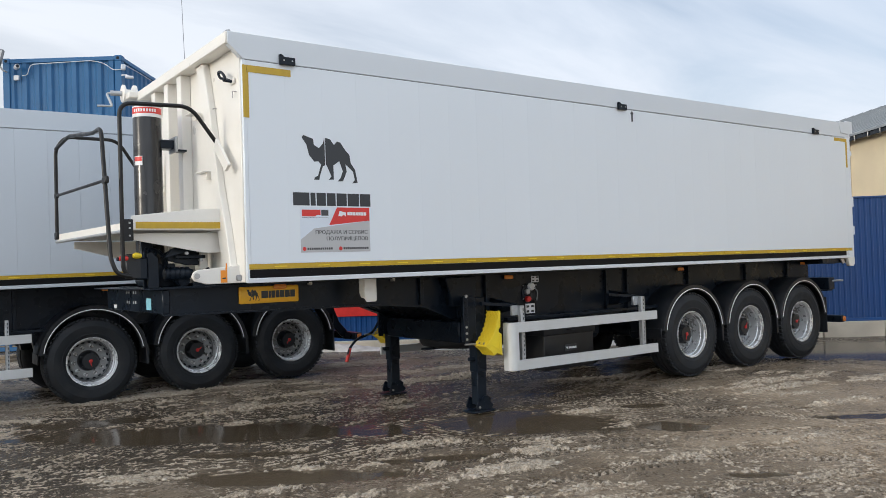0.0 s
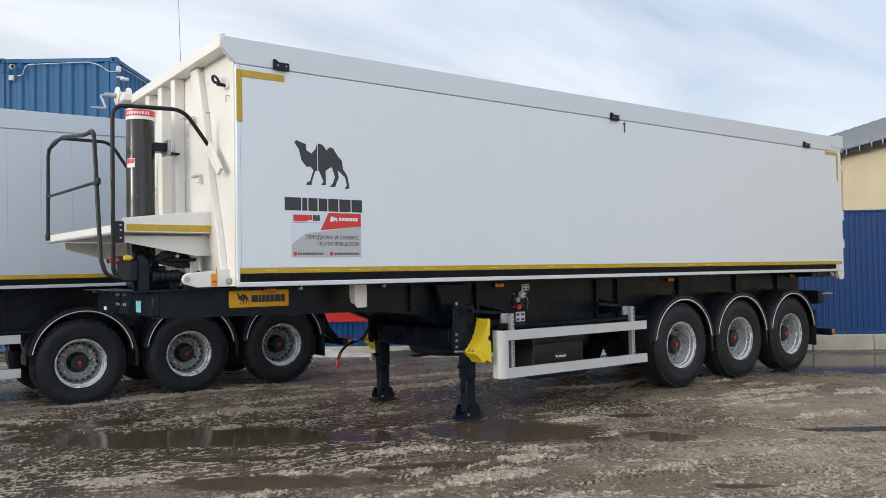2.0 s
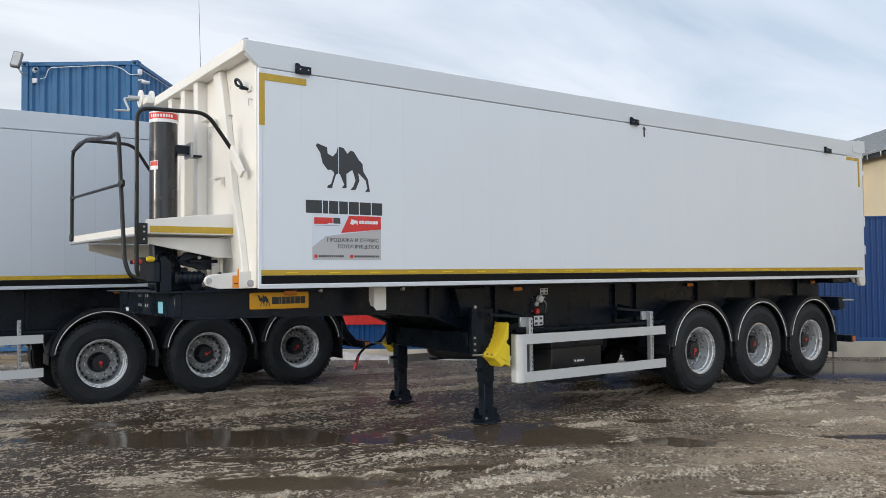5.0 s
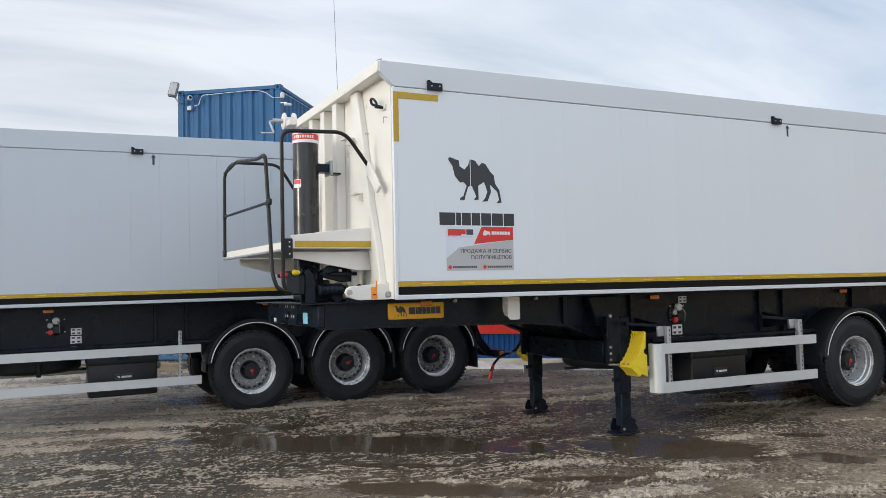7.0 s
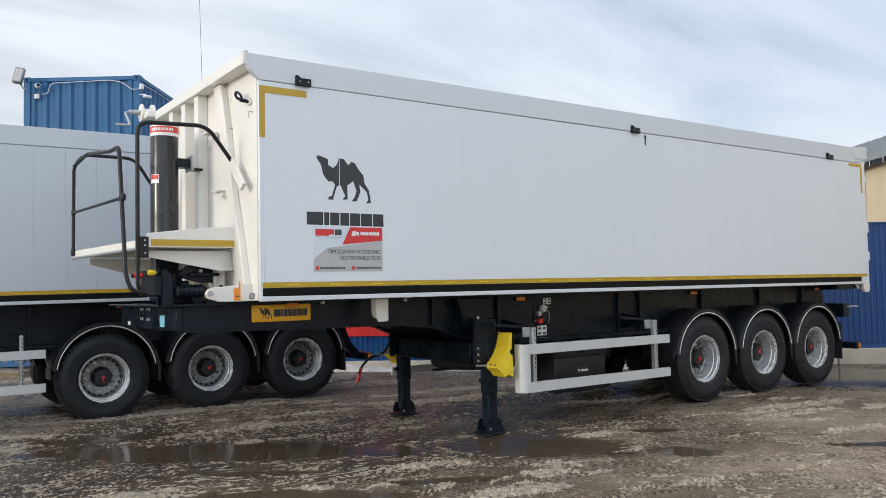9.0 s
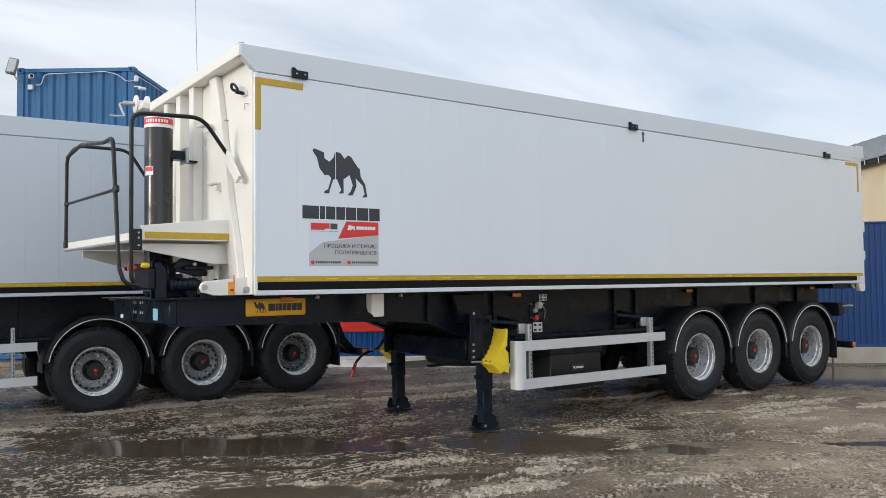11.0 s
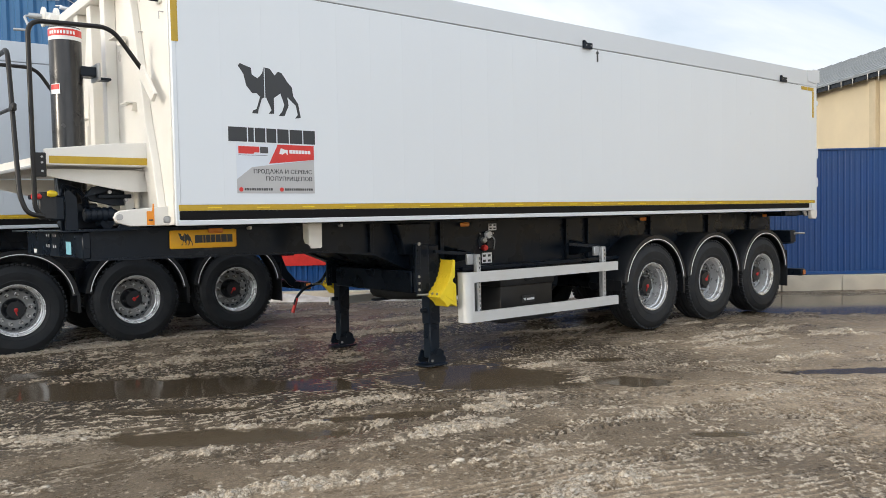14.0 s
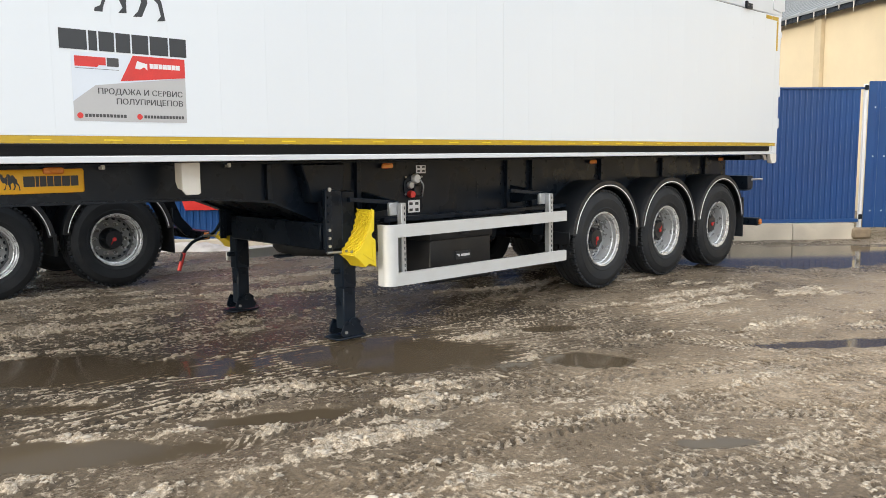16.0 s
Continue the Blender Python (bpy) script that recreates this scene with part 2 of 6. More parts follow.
def part(name, bm, mat, parent=None, label="", smooth=False):
    """One mesh object from bm, its origin at its middle, under parent."""
    if smooth:
        for f in bm.faces:
            f.smooth = True
    lo = [min(v.co[i] for v in bm.verts) for i in range(3)]
    hi = [max(v.co[i] for v in bm.verts) for i in range(3)]
    mid = Vector([(a + b) / 2 for a, b in zip(lo, hi)])
    bmesh.ops.translate(bm, verts=bm.verts, vec=-mid)
    me = bpy.data.meshes.new(name)
    bm.to_mesh(me)
    bm.free()
    me.set_sharp_from_angle(angle=radians(38))
    me.materials.append(mat)
    return place(name, me, mid, parent, label)


def place(name, me, mid, parent=None, label=""):
    """An object on a ready mesh, its middle at mid in the world, under parent."""
    ob = new(name, me)
    mid = Vector(mid)
    HOME[ob.name] = mid
    ob.location = mid - HOME[parent.name] if parent else mid
    ob.parent = parent
    if label:
        ob["label"] = label
    return ob


def root(name, at, label, category, group="", kind=""):
    ob = new(name)
    ob.empty_display_size = 0.2
    ob.location = at
    HOME[ob.name] = Vector(at)
    return tagged(ob, label, category, group, kind)


def top(ob, label, category, group="", kind=""):
    return tagged(ob, label, category, group, kind)


def box(x0, x1, y0, y1, z0, z1, bevel=0.0, bm=None, segs=1):
    new_bm = bmesh.new()
    r = bmesh.ops.create_cube(new_bm, size=1)
    bmesh.ops.scale(new_bm, vec=(x1 - x0, y1 - y0, z1 - z0), verts=new_bm.verts)
    bmesh.ops.translate(new_bm, vec=((x0 + x1) / 2, (y0 + y1) / 2, (z0 + z1) / 2), verts=new_bm.verts)
    if bevel:
        bmesh.ops.bevel(new_bm, geom=list(new_bm.edges), offset=bevel, segments=segs, affect="EDGES", profile=0.5)
    return merge(bm, new_bm)


def merge(bm, extra):
    if bm is None:
        return extra
    me = bpy.data.meshes.new("joined")
    extra.to_mesh(me)
    extra.free()
    bm.from_mesh(me)
    bpy.data.meshes.remove(me)
    return bm


def prism(points, axis, a0, a1, bevel=0.0, bm=None):
    """A plate whose outline lies in the plane across axis, from a0 to a1 along it. y: points are (x, z); x: (y, z); z: (x, y)."""
    nb = bmesh.new()
    def at(p, a):
        return {"x": (a, p[0], p[1]), "y": (p[0], a, p[1]), "z": (p[0], p[1], a)}[axis]
    lo = [nb.verts.new(at(p, a0)) for p in points]
    hi = [nb.verts.new(at(p, a1)) for p in points]
    nb.faces.new(lo), nb.faces.new(hi[::-1])
    k = len(points)
    for i in range(k):
        nb.faces.new((lo[(i + 1) % k], lo[i], hi[i], hi[(i + 1) % k]))
    bmesh.ops.recalc_face_normals(nb, faces=nb.faces)
    if bevel:
        bmesh.ops.bevel(nb, geom=list(nb.edges), offset=bevel, segments=1, affect="EDGES")
    return merge(bm, nb)


def rod(p, q, r, segs=12, bm=None, r2=None):
    p, q = Vector(p), Vector(q)
    nb = bmesh.new()
    bmesh.ops.create_cone(nb, cap_ends=True, segments=segs, radius1=r, radius2=r if r2 is None else r2, depth=(q - p).length)
    turn = (q - p).to_track_quat("Z", "Y").to_matrix().to_4x4()
    bmesh.ops.transform(nb, matrix=Matrix.Translation((p + q) / 2) @ turn, verts=nb.verts)
    return merge(bm, nb)


def pipe(points, r, segs=10, bend=0.08, bm=None):
    """A round tube along points, its corners bent."""
    pts = [Vector(p) for p in points]
    path = [pts[0]]
    for a, b, c in zip(pts, pts[1:], pts[2:]):
        d = min(bend, (a - b).length * 0.45, (c - b).length * 0.45)
        s, e = b + (a - b).normalized() * d, b + (c - b).normalized() * d
        for i in range(6):
            t = i / 5
            path.append(s * (1 - t) ** 2 + b * 2 * t * (1 - t) + e * t * t)
    path.append(pts[-1])
    nb = bmesh.new()
    rings, side = [], None
    for i, p in enumerate(path):
        way = (path[min(i + 1, len(path) - 1)] - path[max(i - 1, 0)]).normalized()
        if side is None:
            side = way.orthogonal().normalized()
        side = (side - way * side.dot(way)).normalized()
        up = way.cross(side)
        rings.append([nb.verts.new(p + (side * math.cos(a) + up * math.sin(a)) * r) for a in (2 * math.pi * k / segs for k in range(segs))])
    for a, b in zip(rings, rings[1:]):
        for k in range(segs):
            nb.faces.new((a[k], a[(k + 1) % segs], b[(k + 1) % segs], b[k]))
    nb.faces.new(rings[0][::-1]), nb.faces.new(rings[-1])
    bmesh.ops.recalc_face_normals(nb, faces=nb.faces)
    for f in nb.faces:
        f.smooth = len(f.verts) == 4
    return merge(bm, nb)


def lathe(profile, at, axis="y", segs=40, bm=None, start=0.0, end=360.0):
    """Turned body: profile of (radius, along) pairs round the axis through at."""
    nb = bmesh.new()
    full = abs(end - start - 360) < 1e-6
    count = segs if full else segs + 1
    rings = []
    for r, a in profile:
        ring = []
        for k in range(count):
            w = radians(start + (end - start) * k / segs)
            u, v = r * math.cos(w), r * math.sin(w)
            co = {"y": (u, a, v), "x": (a, u, v), "z": (u, v, a)}[axis]
            ring.append(nb.verts.new(Vector(at) + Vector(co)))
        rings.append(ring)
    for a, b in zip(rings, rings[1:]):
        for k in range(segs):
            j = (k + 1) % count
            nb.faces.new((a[k], a[j], b[j], b[k]))
    bmesh.ops.remove_doubles(nb, verts=nb.verts, dist=1e-5)
    bmesh.ops.recalc_face_normals(nb, faces=nb.faces)
    for f in nb.faces:
        f.smooth = True
    return merge(bm, nb)


def solid(profile, at, axis="y", segs=40, bm=None):
    return lathe([(0, profile[0][1]), *profile, (0, profile[-1][1])], at, axis, segs, bm)

# ---- tipper semi-trailer ----
SIDE, FAR, MID = 6.30, 8.80, 7.55            # near side, far side and middle of the body, across
FRONT, REAR = 2.92, 12.60
FLOOR_Z, TOP_Z = 1.435, 3.46
ARCH_Z = 0.557


def wheel_meshes():
    """Tyre, rim, hub and bolts of one wheel, turned towards -y, middle of the wheel at the origin."""
    made = {}
    prof = [(0.278, -0.135), (0.290, -0.160), (0.318, -0.176), (0.336, -0.184), (0.342, -0.181), (0.372, -0.187), (0.400, -0.191), (0.432, -0.191), (0.438, -0.186), (0.462, -0.182), (0.488, -0.168), (0.502, -0.155)]
    groove = [(0.508, -0.146), (0.513, -0.112), (0.528, -0.110), (0.530, -0.098), (0.521, -0.096), (0.521, -0.086), (0.530, -0.084), (0.531, -0.036), (0.520, -0.034), (0.520, -0.024), (0.531, -0.022), (0.531, 0.022)]
    full = prof + groove
    full = full + [(r, -a) for r, a in full[::-1]]
    tyre = lathe(full, (0, 0, 0), segs=64)
    for k in range(58):                                             # shoulder blocks
        a = 2 * math.pi * k / 58
        b = box(-0.0205, 0.0205, -0.161, -0.108, 0.503, 0.531, 0.006)
        bmesh.ops.rotate(b, verts=b.verts, cent=(0, 0, 0), matrix=Matrix.Rotation(a, 3, "Y"))
        tyre = merge(tyre, b)
    made["tyre"] = (tyre, RUBBER)
    rim = lathe([(0.289, -0.150), (0.2955, -0.164), (0.2925, -0.173), (0.2835, -0.172), (0.279, -0.152), (0.268, -0.146), (0.265, -0.104), (0.257, -0.098), (0.252, -0.030), (0.248, 0.040)], (0, 0, 0), segs=56)
    disc = lathe([(0.249, 0.012), (0.238, 0.030), (0.222, 0.040), (0.198, 0.044), (0.10, 0.044)], (0, 0, 0), segs=48)
    made["wheel_disc"] = (disc, DISC)
    made["rim"] = (rim, SILVER)
    return made


def make_wheel(parent, mid, flip=False):
    """tyre, rim with holes and bolts, hub with a red cap."""
    if not WHEEL:
        for key, (bm, mat) in wheel_meshes().items():
            me = bpy.data.meshes.new(key)
            bm.to_mesh(me), bm.free()
            me.set_sharp_from_angle(angle=radians(35))
            me.materials.append(mat)
            WHEEL[key] = me
        hub = solid([(0.142, 0.062), (0.142, 0.052), (0.128, 0.046), (0.122, 0.00), (0.112, -0.045), (0.098, -0.060), (0.094, -0.078), (0.03, -0.082)], (0, 0, 0), segs=28)
        for k in range(5):
            a = 2 * math.pi * k / 5
            hub = box(0.108 * math.cos(a) - 0.012, 0.108 * math.cos(a) + 0.012, -0.070, -0.01, 0.108 * math.sin(a) - 0.012, 0.108 * math.sin(a) + 0.012, 0.003, hub)
        cap = solid([(0.021, -0.082), (0.023, -0.094), (0.015, -0.099)], (0, 0, 0), segs=14)
        cap = prism([(-0.062, -0.030), (-0.018, -0.010), (-0.016, 0.006), (-0.058, -0.016)], "y", -0.087, -0.082, bm=cap)
        bolt = solid([(0.026, 0.045), (0.026, 0.034), (0.019, 0.033), (0.018, -0.018), (0.012, -0.030)], (0.172, 0, 0), segs=8)
        hole = solid([(0.015, 0.0), (0.015, -0.004)], (0, 0, 0), segs=12)
        bmesh.ops.scale(hole, vec=(0.85, 1, 1.35), verts=hole.verts)
        for key, bm, mat in (("hub", hub, PLASTIC), ("hub_cap", cap, HUBRED), ("wheel_nut", bolt, NUT), ("rim_hole", hole, BLACK)):
            me = bpy.data.meshes.new(key)
            bm.to_mesh(me), bm.free()
            me.set_sharp_from_angle(angle=radians(35))
            me.materials.append(mat)
            WHEEL[key] = me
    w = new("wheel", WHEEL["tyre"])
    HOME[w.name] = Vector(mid)
    w.location = Vector(mid) - HOME[parent.name]
    w.parent = parent
    w["label"] = "black tyre with muddy tread on a silver steel rim"
    spin = random.uniform(0, 360)
    w.rotation_euler = (0, radians(spin), radians(180) if flip else 0)
    for key in ("rim", "wheel_disc", "hub", "hub_cap"):
        o = new(key, WHEEL[key])
        o.parent = w
    for k in range(20):
        h = new("rim_hole", WHEEL["rim_hole"])
        h.parent = w
        a = radians(18 * k + 9)
        h.location = (0.226 * math.cos(a), 0.036, 0.226 * math.sin(a))
        h.rotation_euler = (0, -a, 0)
    for k in range(10):
        o = new("wheel_nut", WHEEL["wheel_nut"])
        o.parent = w
        o.rotation_euler = (0, radians(36 * k), 0)
    return w


WHEEL = {}


def bolt_row(parent, spots, r, axis=(0, -1, 0), mat=None, name="bolt"):
    me = None
    for s in spots:
        if me is None:
            q = Vector(axis) * r
            ob = part(name, rod((0, 0, 0), q, r, 8), mat or STEEL, None)
            me = ob.data
            bpy.data.objects.remove(ob)
        place(name, me, s, parent)


def arch(x, y0, y1, parent, lift):
    """A half-round mudguard with a broad turned-in lip and a white edge line."""
    r, z, start, end = 0.622, ARCH_Z + lift, 6, 173
    at = (x + 0.03, 0, z)
    sheet = [(r - 0.012, y0), (r - 0.004, y0 - 0.003), (r, y0 + 0.002), (r + 0.003, (y0 + y1) / 2), (r, y1), (r - 0.012, y1)]
    bm = lathe(sheet, at, "y", 36, None, start, end)
    bm = lathe([(r - 0.072, y0 + 0.006), (r - 0.060, y0), (r - 0.012, y0 - 0.001), (r - 0.004, y0), (r - 0.004, y0 + 0.012), (r - 0.072, y0 + 0.016), (r - 0.072, y0 + 0.006)], at, "y", 36, bm, start, end)
    g = part("mudguard", bm, PLASTIC, parent, "black plastic mudguard with a white edge line")
    line = lathe([(r - 0.058, y0 - 0.005), (r - 0.0485, y0 - 0.005), (r - 0.0485, y0 - 0.001), (r - 0.058, y0 - 0.001), (r - 0.058, y0 - 0.005)], at, "y", 48, None, start + 2, end - 2)
    part("edge_line", line, EDGEW, g, "white edge line")
    for w in (start + 5, 62, 118, end - 5):
        a = radians(w)
        p = Vector((at[0] + (r - 0.025) * math.cos(a), y0 - 0.001, z + (r - 0.025) * math.sin(a)))
        part("rivet", rod(p, p + Vector((0, -0.003, 0)), 0.006, 8), BLACK, g)
    return g


def bars(parent, x0, x1, z0, z1, y, mat, count, gap=0.25, name="bar"):
    """A row of plain bars where small writing stands."""
    w = (x1 - x0) / (count + gap * (count - 1))
    for k in range(count):
        a = x0 + k * w * (1 + gap)
        part(name, box(a, a + w, y - 0.0008, y + 0.0008, z0, z1), mat, parent)


def beast(u0, u1, v0, v1, y, mat, parent):
    """A plain dark four-legged emblem with two humps, cut by a slit."""
    fore = [(0, .95), (.03, 1), (.20, .93), (.21, .80), (.30, .74), (.37, .84), (.40, .97), (.40, .37), (.36, .35), (.30, .12), (.29, .05), (.20, .05), (.21, .10), (.27, .14), (.33, .38), (.28, .45), (.21, .44), (.12, .58), (.08, .80)]
    hind = [(.415, .97), (.50, .95), (.57, .83), (.63, .91), (.69, .89), (.78, .72), (.85, .63), (.87, .45), (.95, .30), (.99, .02), (.89, .0), (.94, .08), (.91, .26), (.77, .42), (.79, .25), (.72, .04), (.62, .03), (.68, .12), (.72, .26), (.66, .48), (.55, .38), (.55, .07), (.46, .06), (.51, .14), (.43, .37), (.415, .37)]
    for pts in (fore, hind):
        nb = bmesh.new()
        vs = [nb.verts.new((u0 + (u1 - u0) * u, y, v0 + (v1 - v0) * v)) for u, v in pts]
        es = [nb.edges.new((vs[i], vs[(i + 1) % len(vs)])) for i in range(len(vs))]
        bmesh.ops.triangle_fill(nb, edges=es, use_beauty=True)
        r = bmesh.ops.extrude_face_region(nb, geom=list(nb.faces))
        bmesh.ops.translate(nb, verts=[e for e in r["geom"] if isinstance(e, bmesh.types.BMVert)], vec=(0, -0.0012, 0))
        bmesh.ops.recalc_face_normals(nb, faces=nb.faces)
        part("emblem", nb, mat, parent, "plain dark emblem")


def brand_blocks(u0, u1, v0, v1, y, mat, parent):
    """Seven plain blocks in the widths of a bold word."""
    widths = (1.35, 0.42, 0.78, 0.75, 0.88, 1.0, 0.95)
    gap = 0.09
    total = sum(widths) + gap * 6
    a = u0
    for w in widths:
        b = a + w / total * (u1 - u0)
        part("brand_block", box(a, b, y - 0.0012, y, v0, v1), mat, parent)
        a = b + gap / total * (u1 - u0)


def lettering(text, x, y, z, height, mat, parent, width=None):
    """Real words as a mesh, reading along +x on a wall that faces -y."""
    text = text.replace("\u0420", "P")                              # the same shape, with a clean counter
    cu = bpy.data.curves.new("lettering", "FONT")
    cu.body, cu.size, cu.extrude, cu.resolution_u = text, height, 0.0006, 6
    cu.align_x = "RIGHT"
    tmp = bpy.data.objects.new("lettering", cu)
    scene.collection.objects.link(tmp)
    bpy.context.view_layer.update()
    me = bpy.data.meshes.new_from_object(tmp.evaluated_get(bpy.context.evaluated_depsgraph_get()))
    bpy.data.objects.remove(tmp)
    if width:
        xs = [v.co.x for v in me.vertices]
        me.transform(Matrix.Diagonal((width / (max(xs) - min(xs)), 1, 1, 1)))
    me.transform(Matrix.Rotation(radians(90), 4, "X"))
    bold = bmesh.new()
    for k in (-1, 0, 1):                                            # strokes thickened sideways
        shifted = me.copy()
        shifted.transform(Matrix.Translation((0.0008 * k, 0.00015 * k, 0)))
        bold.from_mesh(shifted)
        bpy.data.meshes.remove(shifted)
    bold.to_mesh(me)
    bold.free()
    for f in me.polygons:
        f.use_smooth = False
    me.materials.clear()
    me.materials.append(mat)
    return place("lettering", me, (x, y, z), parent, "printed words")


def side_lamp(x, y, z, parent):
    lamp = part("side_lamp", box(x - 0.062, x + 0.062, y - 0.018, y, z - 0.021, z + 0.021, 0.014, segs=2), AMBER, parent, "amber oval side marker lamp")
    part("lens_core", box(x - 0.022, x + 0.022, y - 0.021, y - 0.017, z - 0.012, z + 0.012, 0.003), ORANGE, lamp)
    return lamp


def make_trailer(guard_end, post_2, box_at, lamp_at, valve_at, signs, spare_x, axles, arch_lift, label):
    tr = root("tipper_trailer", (7.6, MID, 0), label, "trailer", "parked trailers")
    # body: side walls of upright planks
    wall = part("side_wall", box(FRONT + 0.02, REAR - 0.06, SIDE + 0.006, SIDE + 0.05, FLOOR_Z + 0.02, TOP_Z - 0.08), RAILW, tr, "white side wall of upright aluminium planks")
    part("far_side_wall", box(FRONT + 0.02, REAR - 0.06, FAR - 0.05, FAR, FLOOR_Z, TOP_Z, 0.004), WHITE, tr)
    n = 28
    x0, x1 = FRONT + 0.03, REAR - 0.14
    pitch = (x1 - x0) / n
    plank = None
    for k in range(n):
        a = x0 + k * pitch
        if plank is None:
            gap = 0.0008 if label.startswith("light") else 0.0002
            p = part("panel", box(a + gap, a + pitch - gap, SIDE, SIDE + 0.012, 1.588, 3.2445), WHITE, wall)
            plank = p.data
        else:
            place("panel", plank, (a + pitch / 2, SIDE + 0.006, (1.588 + 3.2445) / 2), wall)
    part("front_edge_post", box(FRONT - 0.005, FRONT + 0.03, SIDE - 0.002, SIDE + 0.03, FLOOR_Z, 3.247, 0.004), WHITE, tr)
    part("top_rail", prism([(2.80, 3.462), (REAR, 3.478), (REAR, 3.255), (2.925, 3.250), (2.80, 3.365)], "y", SIDE - 0.004, SIDE + 0.06, 0.004), RAILW, tr, "white aluminium top rail")
    part("far_top_rail", prism([(2.80, 3.462), (REAR, 3.478), (REAR, 3.255), (2.925, 3.250), (2.80, 3.365)], "y", FAR - 0.06, FAR + 0.022, 0.006), RAILW, tr)
    part("rail_seam", box(FRONT + 0.02, REAR - 0.5, SIDE + 0.001, SIDE + 0.008, 3.2450, 3.2496), SEAM, tr)
    part("floor_pan", box(FRONT, REAR, SIDE + 0.03, FAR - 0.03, FLOOR_Z + 0.005, FLOOR_Z + 0.04), CREAM, tr)
    part("bottom_rail", box(FRONT + 0.0, REAR - 0.14, SIDE - 0.012, SIDE + 0.05, 1.433, 1.472, 0.005), RAILW, tr, "white bottom rail")
    part("rubber_strip", box(FRONT + 0.015, 12.36, SIDE - 0.006, SIDE + 0.02, 1.474, 1.541, 0.004), STRIP, tr, "black rubber strip")
    for k in range(3):
        z = 1.487 + 0.02 * k
        part("rib", box(FRONT + 0.016, 12.35, SIDE - 0.010, SIDE - 0.006, z, z + 0.008), STRIP, tr)
    tape = part("reflective_tape", box(FRONT + 0.012, 12.42, SIDE - 0.004, SIDE + 0.01, 1.543, 1.586), TAPE, tr, "yellow reflective tape")
    for k in range(24):
        a = 3.15 + k * 0.40
        part("tape_mark", box(a, a + 0.11, SIDE - 0.0052, SIDE - 0.004, 1.560, 1.567), YELLOW, tape)
    # corner tapes
    def tape_piece(a, b, c, d):
        part("reflective_tape", box(a, b, SIDE - 0.0035, SIDE + 0.002, c, d), TAPE, tr, "yellow reflective tape")
    tape_piece(2.955, 3.343, 3.148, 3.205), tape_piece(2.918, 2.953, 2.775, 3.205)
    tape_piece(2.953, 2.968, 2.775, 3.147)
    tape_piece(12.14, 12.31, 3.188, 3.235), tape_piece(12.325, 12.50, 3.188, 3.235), tape_piece(12.46, 12.505, 2.80, 3.186)
    tape_piece(12.44, 12.54, 1.543, 1.586)
    # rear frame
    post = part("rear_post", box(12.44, REAR, SIDE - 0.001, SIDE + 0.09, 1.44, 3.44, 0.006), WHITE, tr)
    part("rear_foot", prism([(12.40, 1.44), (REAR, 1.44), (REAR, 1.345), (12.57, 1.31), (12.47, 1.31), (12.43, 1.36)], "y", SIDE - 0.004, SIDE + 0.06, 0.005), CREAM, post)
    part("rear_cap", prism([(12.30, 3.485), (12.44, 3.485), (12.47, 3.505), (12.66, 3.505), (12.665, 3.33), (12.60, 3.32), (12.56, 3.30), (12.32, 3.32)], "y", SIDE - 0.014, SIDE - 0.004, 0.003), RAILW, post)
    for z0, z1 in ((2.98, 3.06), (2.20, 2.36), (1.78, 1.92)):
        part("hinge", box(REAR, REAR + 0.055, SIDE + 0.002, SIDE + 0.06, z0, z1, 0.012), WHITE, post)
    part("far_rear_post", box(12.44, REAR, FAR - 0.09, FAR + 0.001, 1.44, 3.44, 0.006), WHITE, tr)
    gate = part("tailgate", box(REAR - 0.05, REAR - 0.01, SIDE + 0.09, FAR - 0.09, 1.46, 3.40, 0.005), WHITE, tr)
    part("lock_shaft", rod((12.2, SIDE + 0.1, 1.39), (12.2, FAR - 0.1, 1.39), 0.035), BLACK, tr)
    part("rear_frame_rail", box(11.75, 12.44, SIDE + 0.04, SIDE + 0.10, 1.365, 1.432, 0.005), BLACK, tr)
    part("lock_hook", prism([(12.20, 1.43), (12.30, 1.43), (12.34, 1.36), (12.28, 1.35), (12.24, 1.38)], "y", SIDE + 0.01, SIDE + 0.03, 0.003), STEEL, tr)
    # tarpaulin catches and the arrow
    for a, b, z0 in ((3.237, 3.377, 3.240), (7.385, 7.520, 3.230), (11.52, 11.675, 3.245)):
        c = part("tarp_catch", prism([(a, z0), (b, z0), (b, z0 + 0.065), (a + 0.045, z0 + 0.065), (a + 0.02, z0 + 0.085), (a, z0 + 0.085)], "y", SIDE - 0.034, SIDE - 0.0045, 0.003), BLACK, tr, "black steel tarpaulin catch")
        bolt_row(c, [(a + 0.035, SIDE - 0.036, z0 + 0.035), (b - 0.03, SIDE - 0.036, z0 + 0.035)], 0.007)
    part("arrow", prism([(7.623, 3.11), (7.649, 3.11), (7.649, 3.20), (7.668, 3.20), (7.636, 3.238), (7.604, 3.20), (7.623, 3.20)], "y", SIDE - 0.0015, SIDE - 0.0002), DECAL, tr, "dark arrow sign")
    # emblem, brand blocks and dealer's sticker
    y = SIDE - 0.0006
    beast(3.428, 3.964, 2.272, 2.668, y, DECAL, tr)
    brand_blocks(3.333, 4.083, 2.070, 2.180, y, DECAL, tr)
    st = part("dealer_sticker", box(3.392, 4.068, y - 0.0008, y, 1.672, 2.058), PALEB, tr, "pale dealer's sticker with red and grey fields")
    y -= 0.0009
    part("grey_field", prism([(3.392, 1.672), (4.068, 1.672), (4.068, 1.945), (3.52, 1.875), (3.392, 1.78)], "y", y - 0.0008, y), GREYF, st)
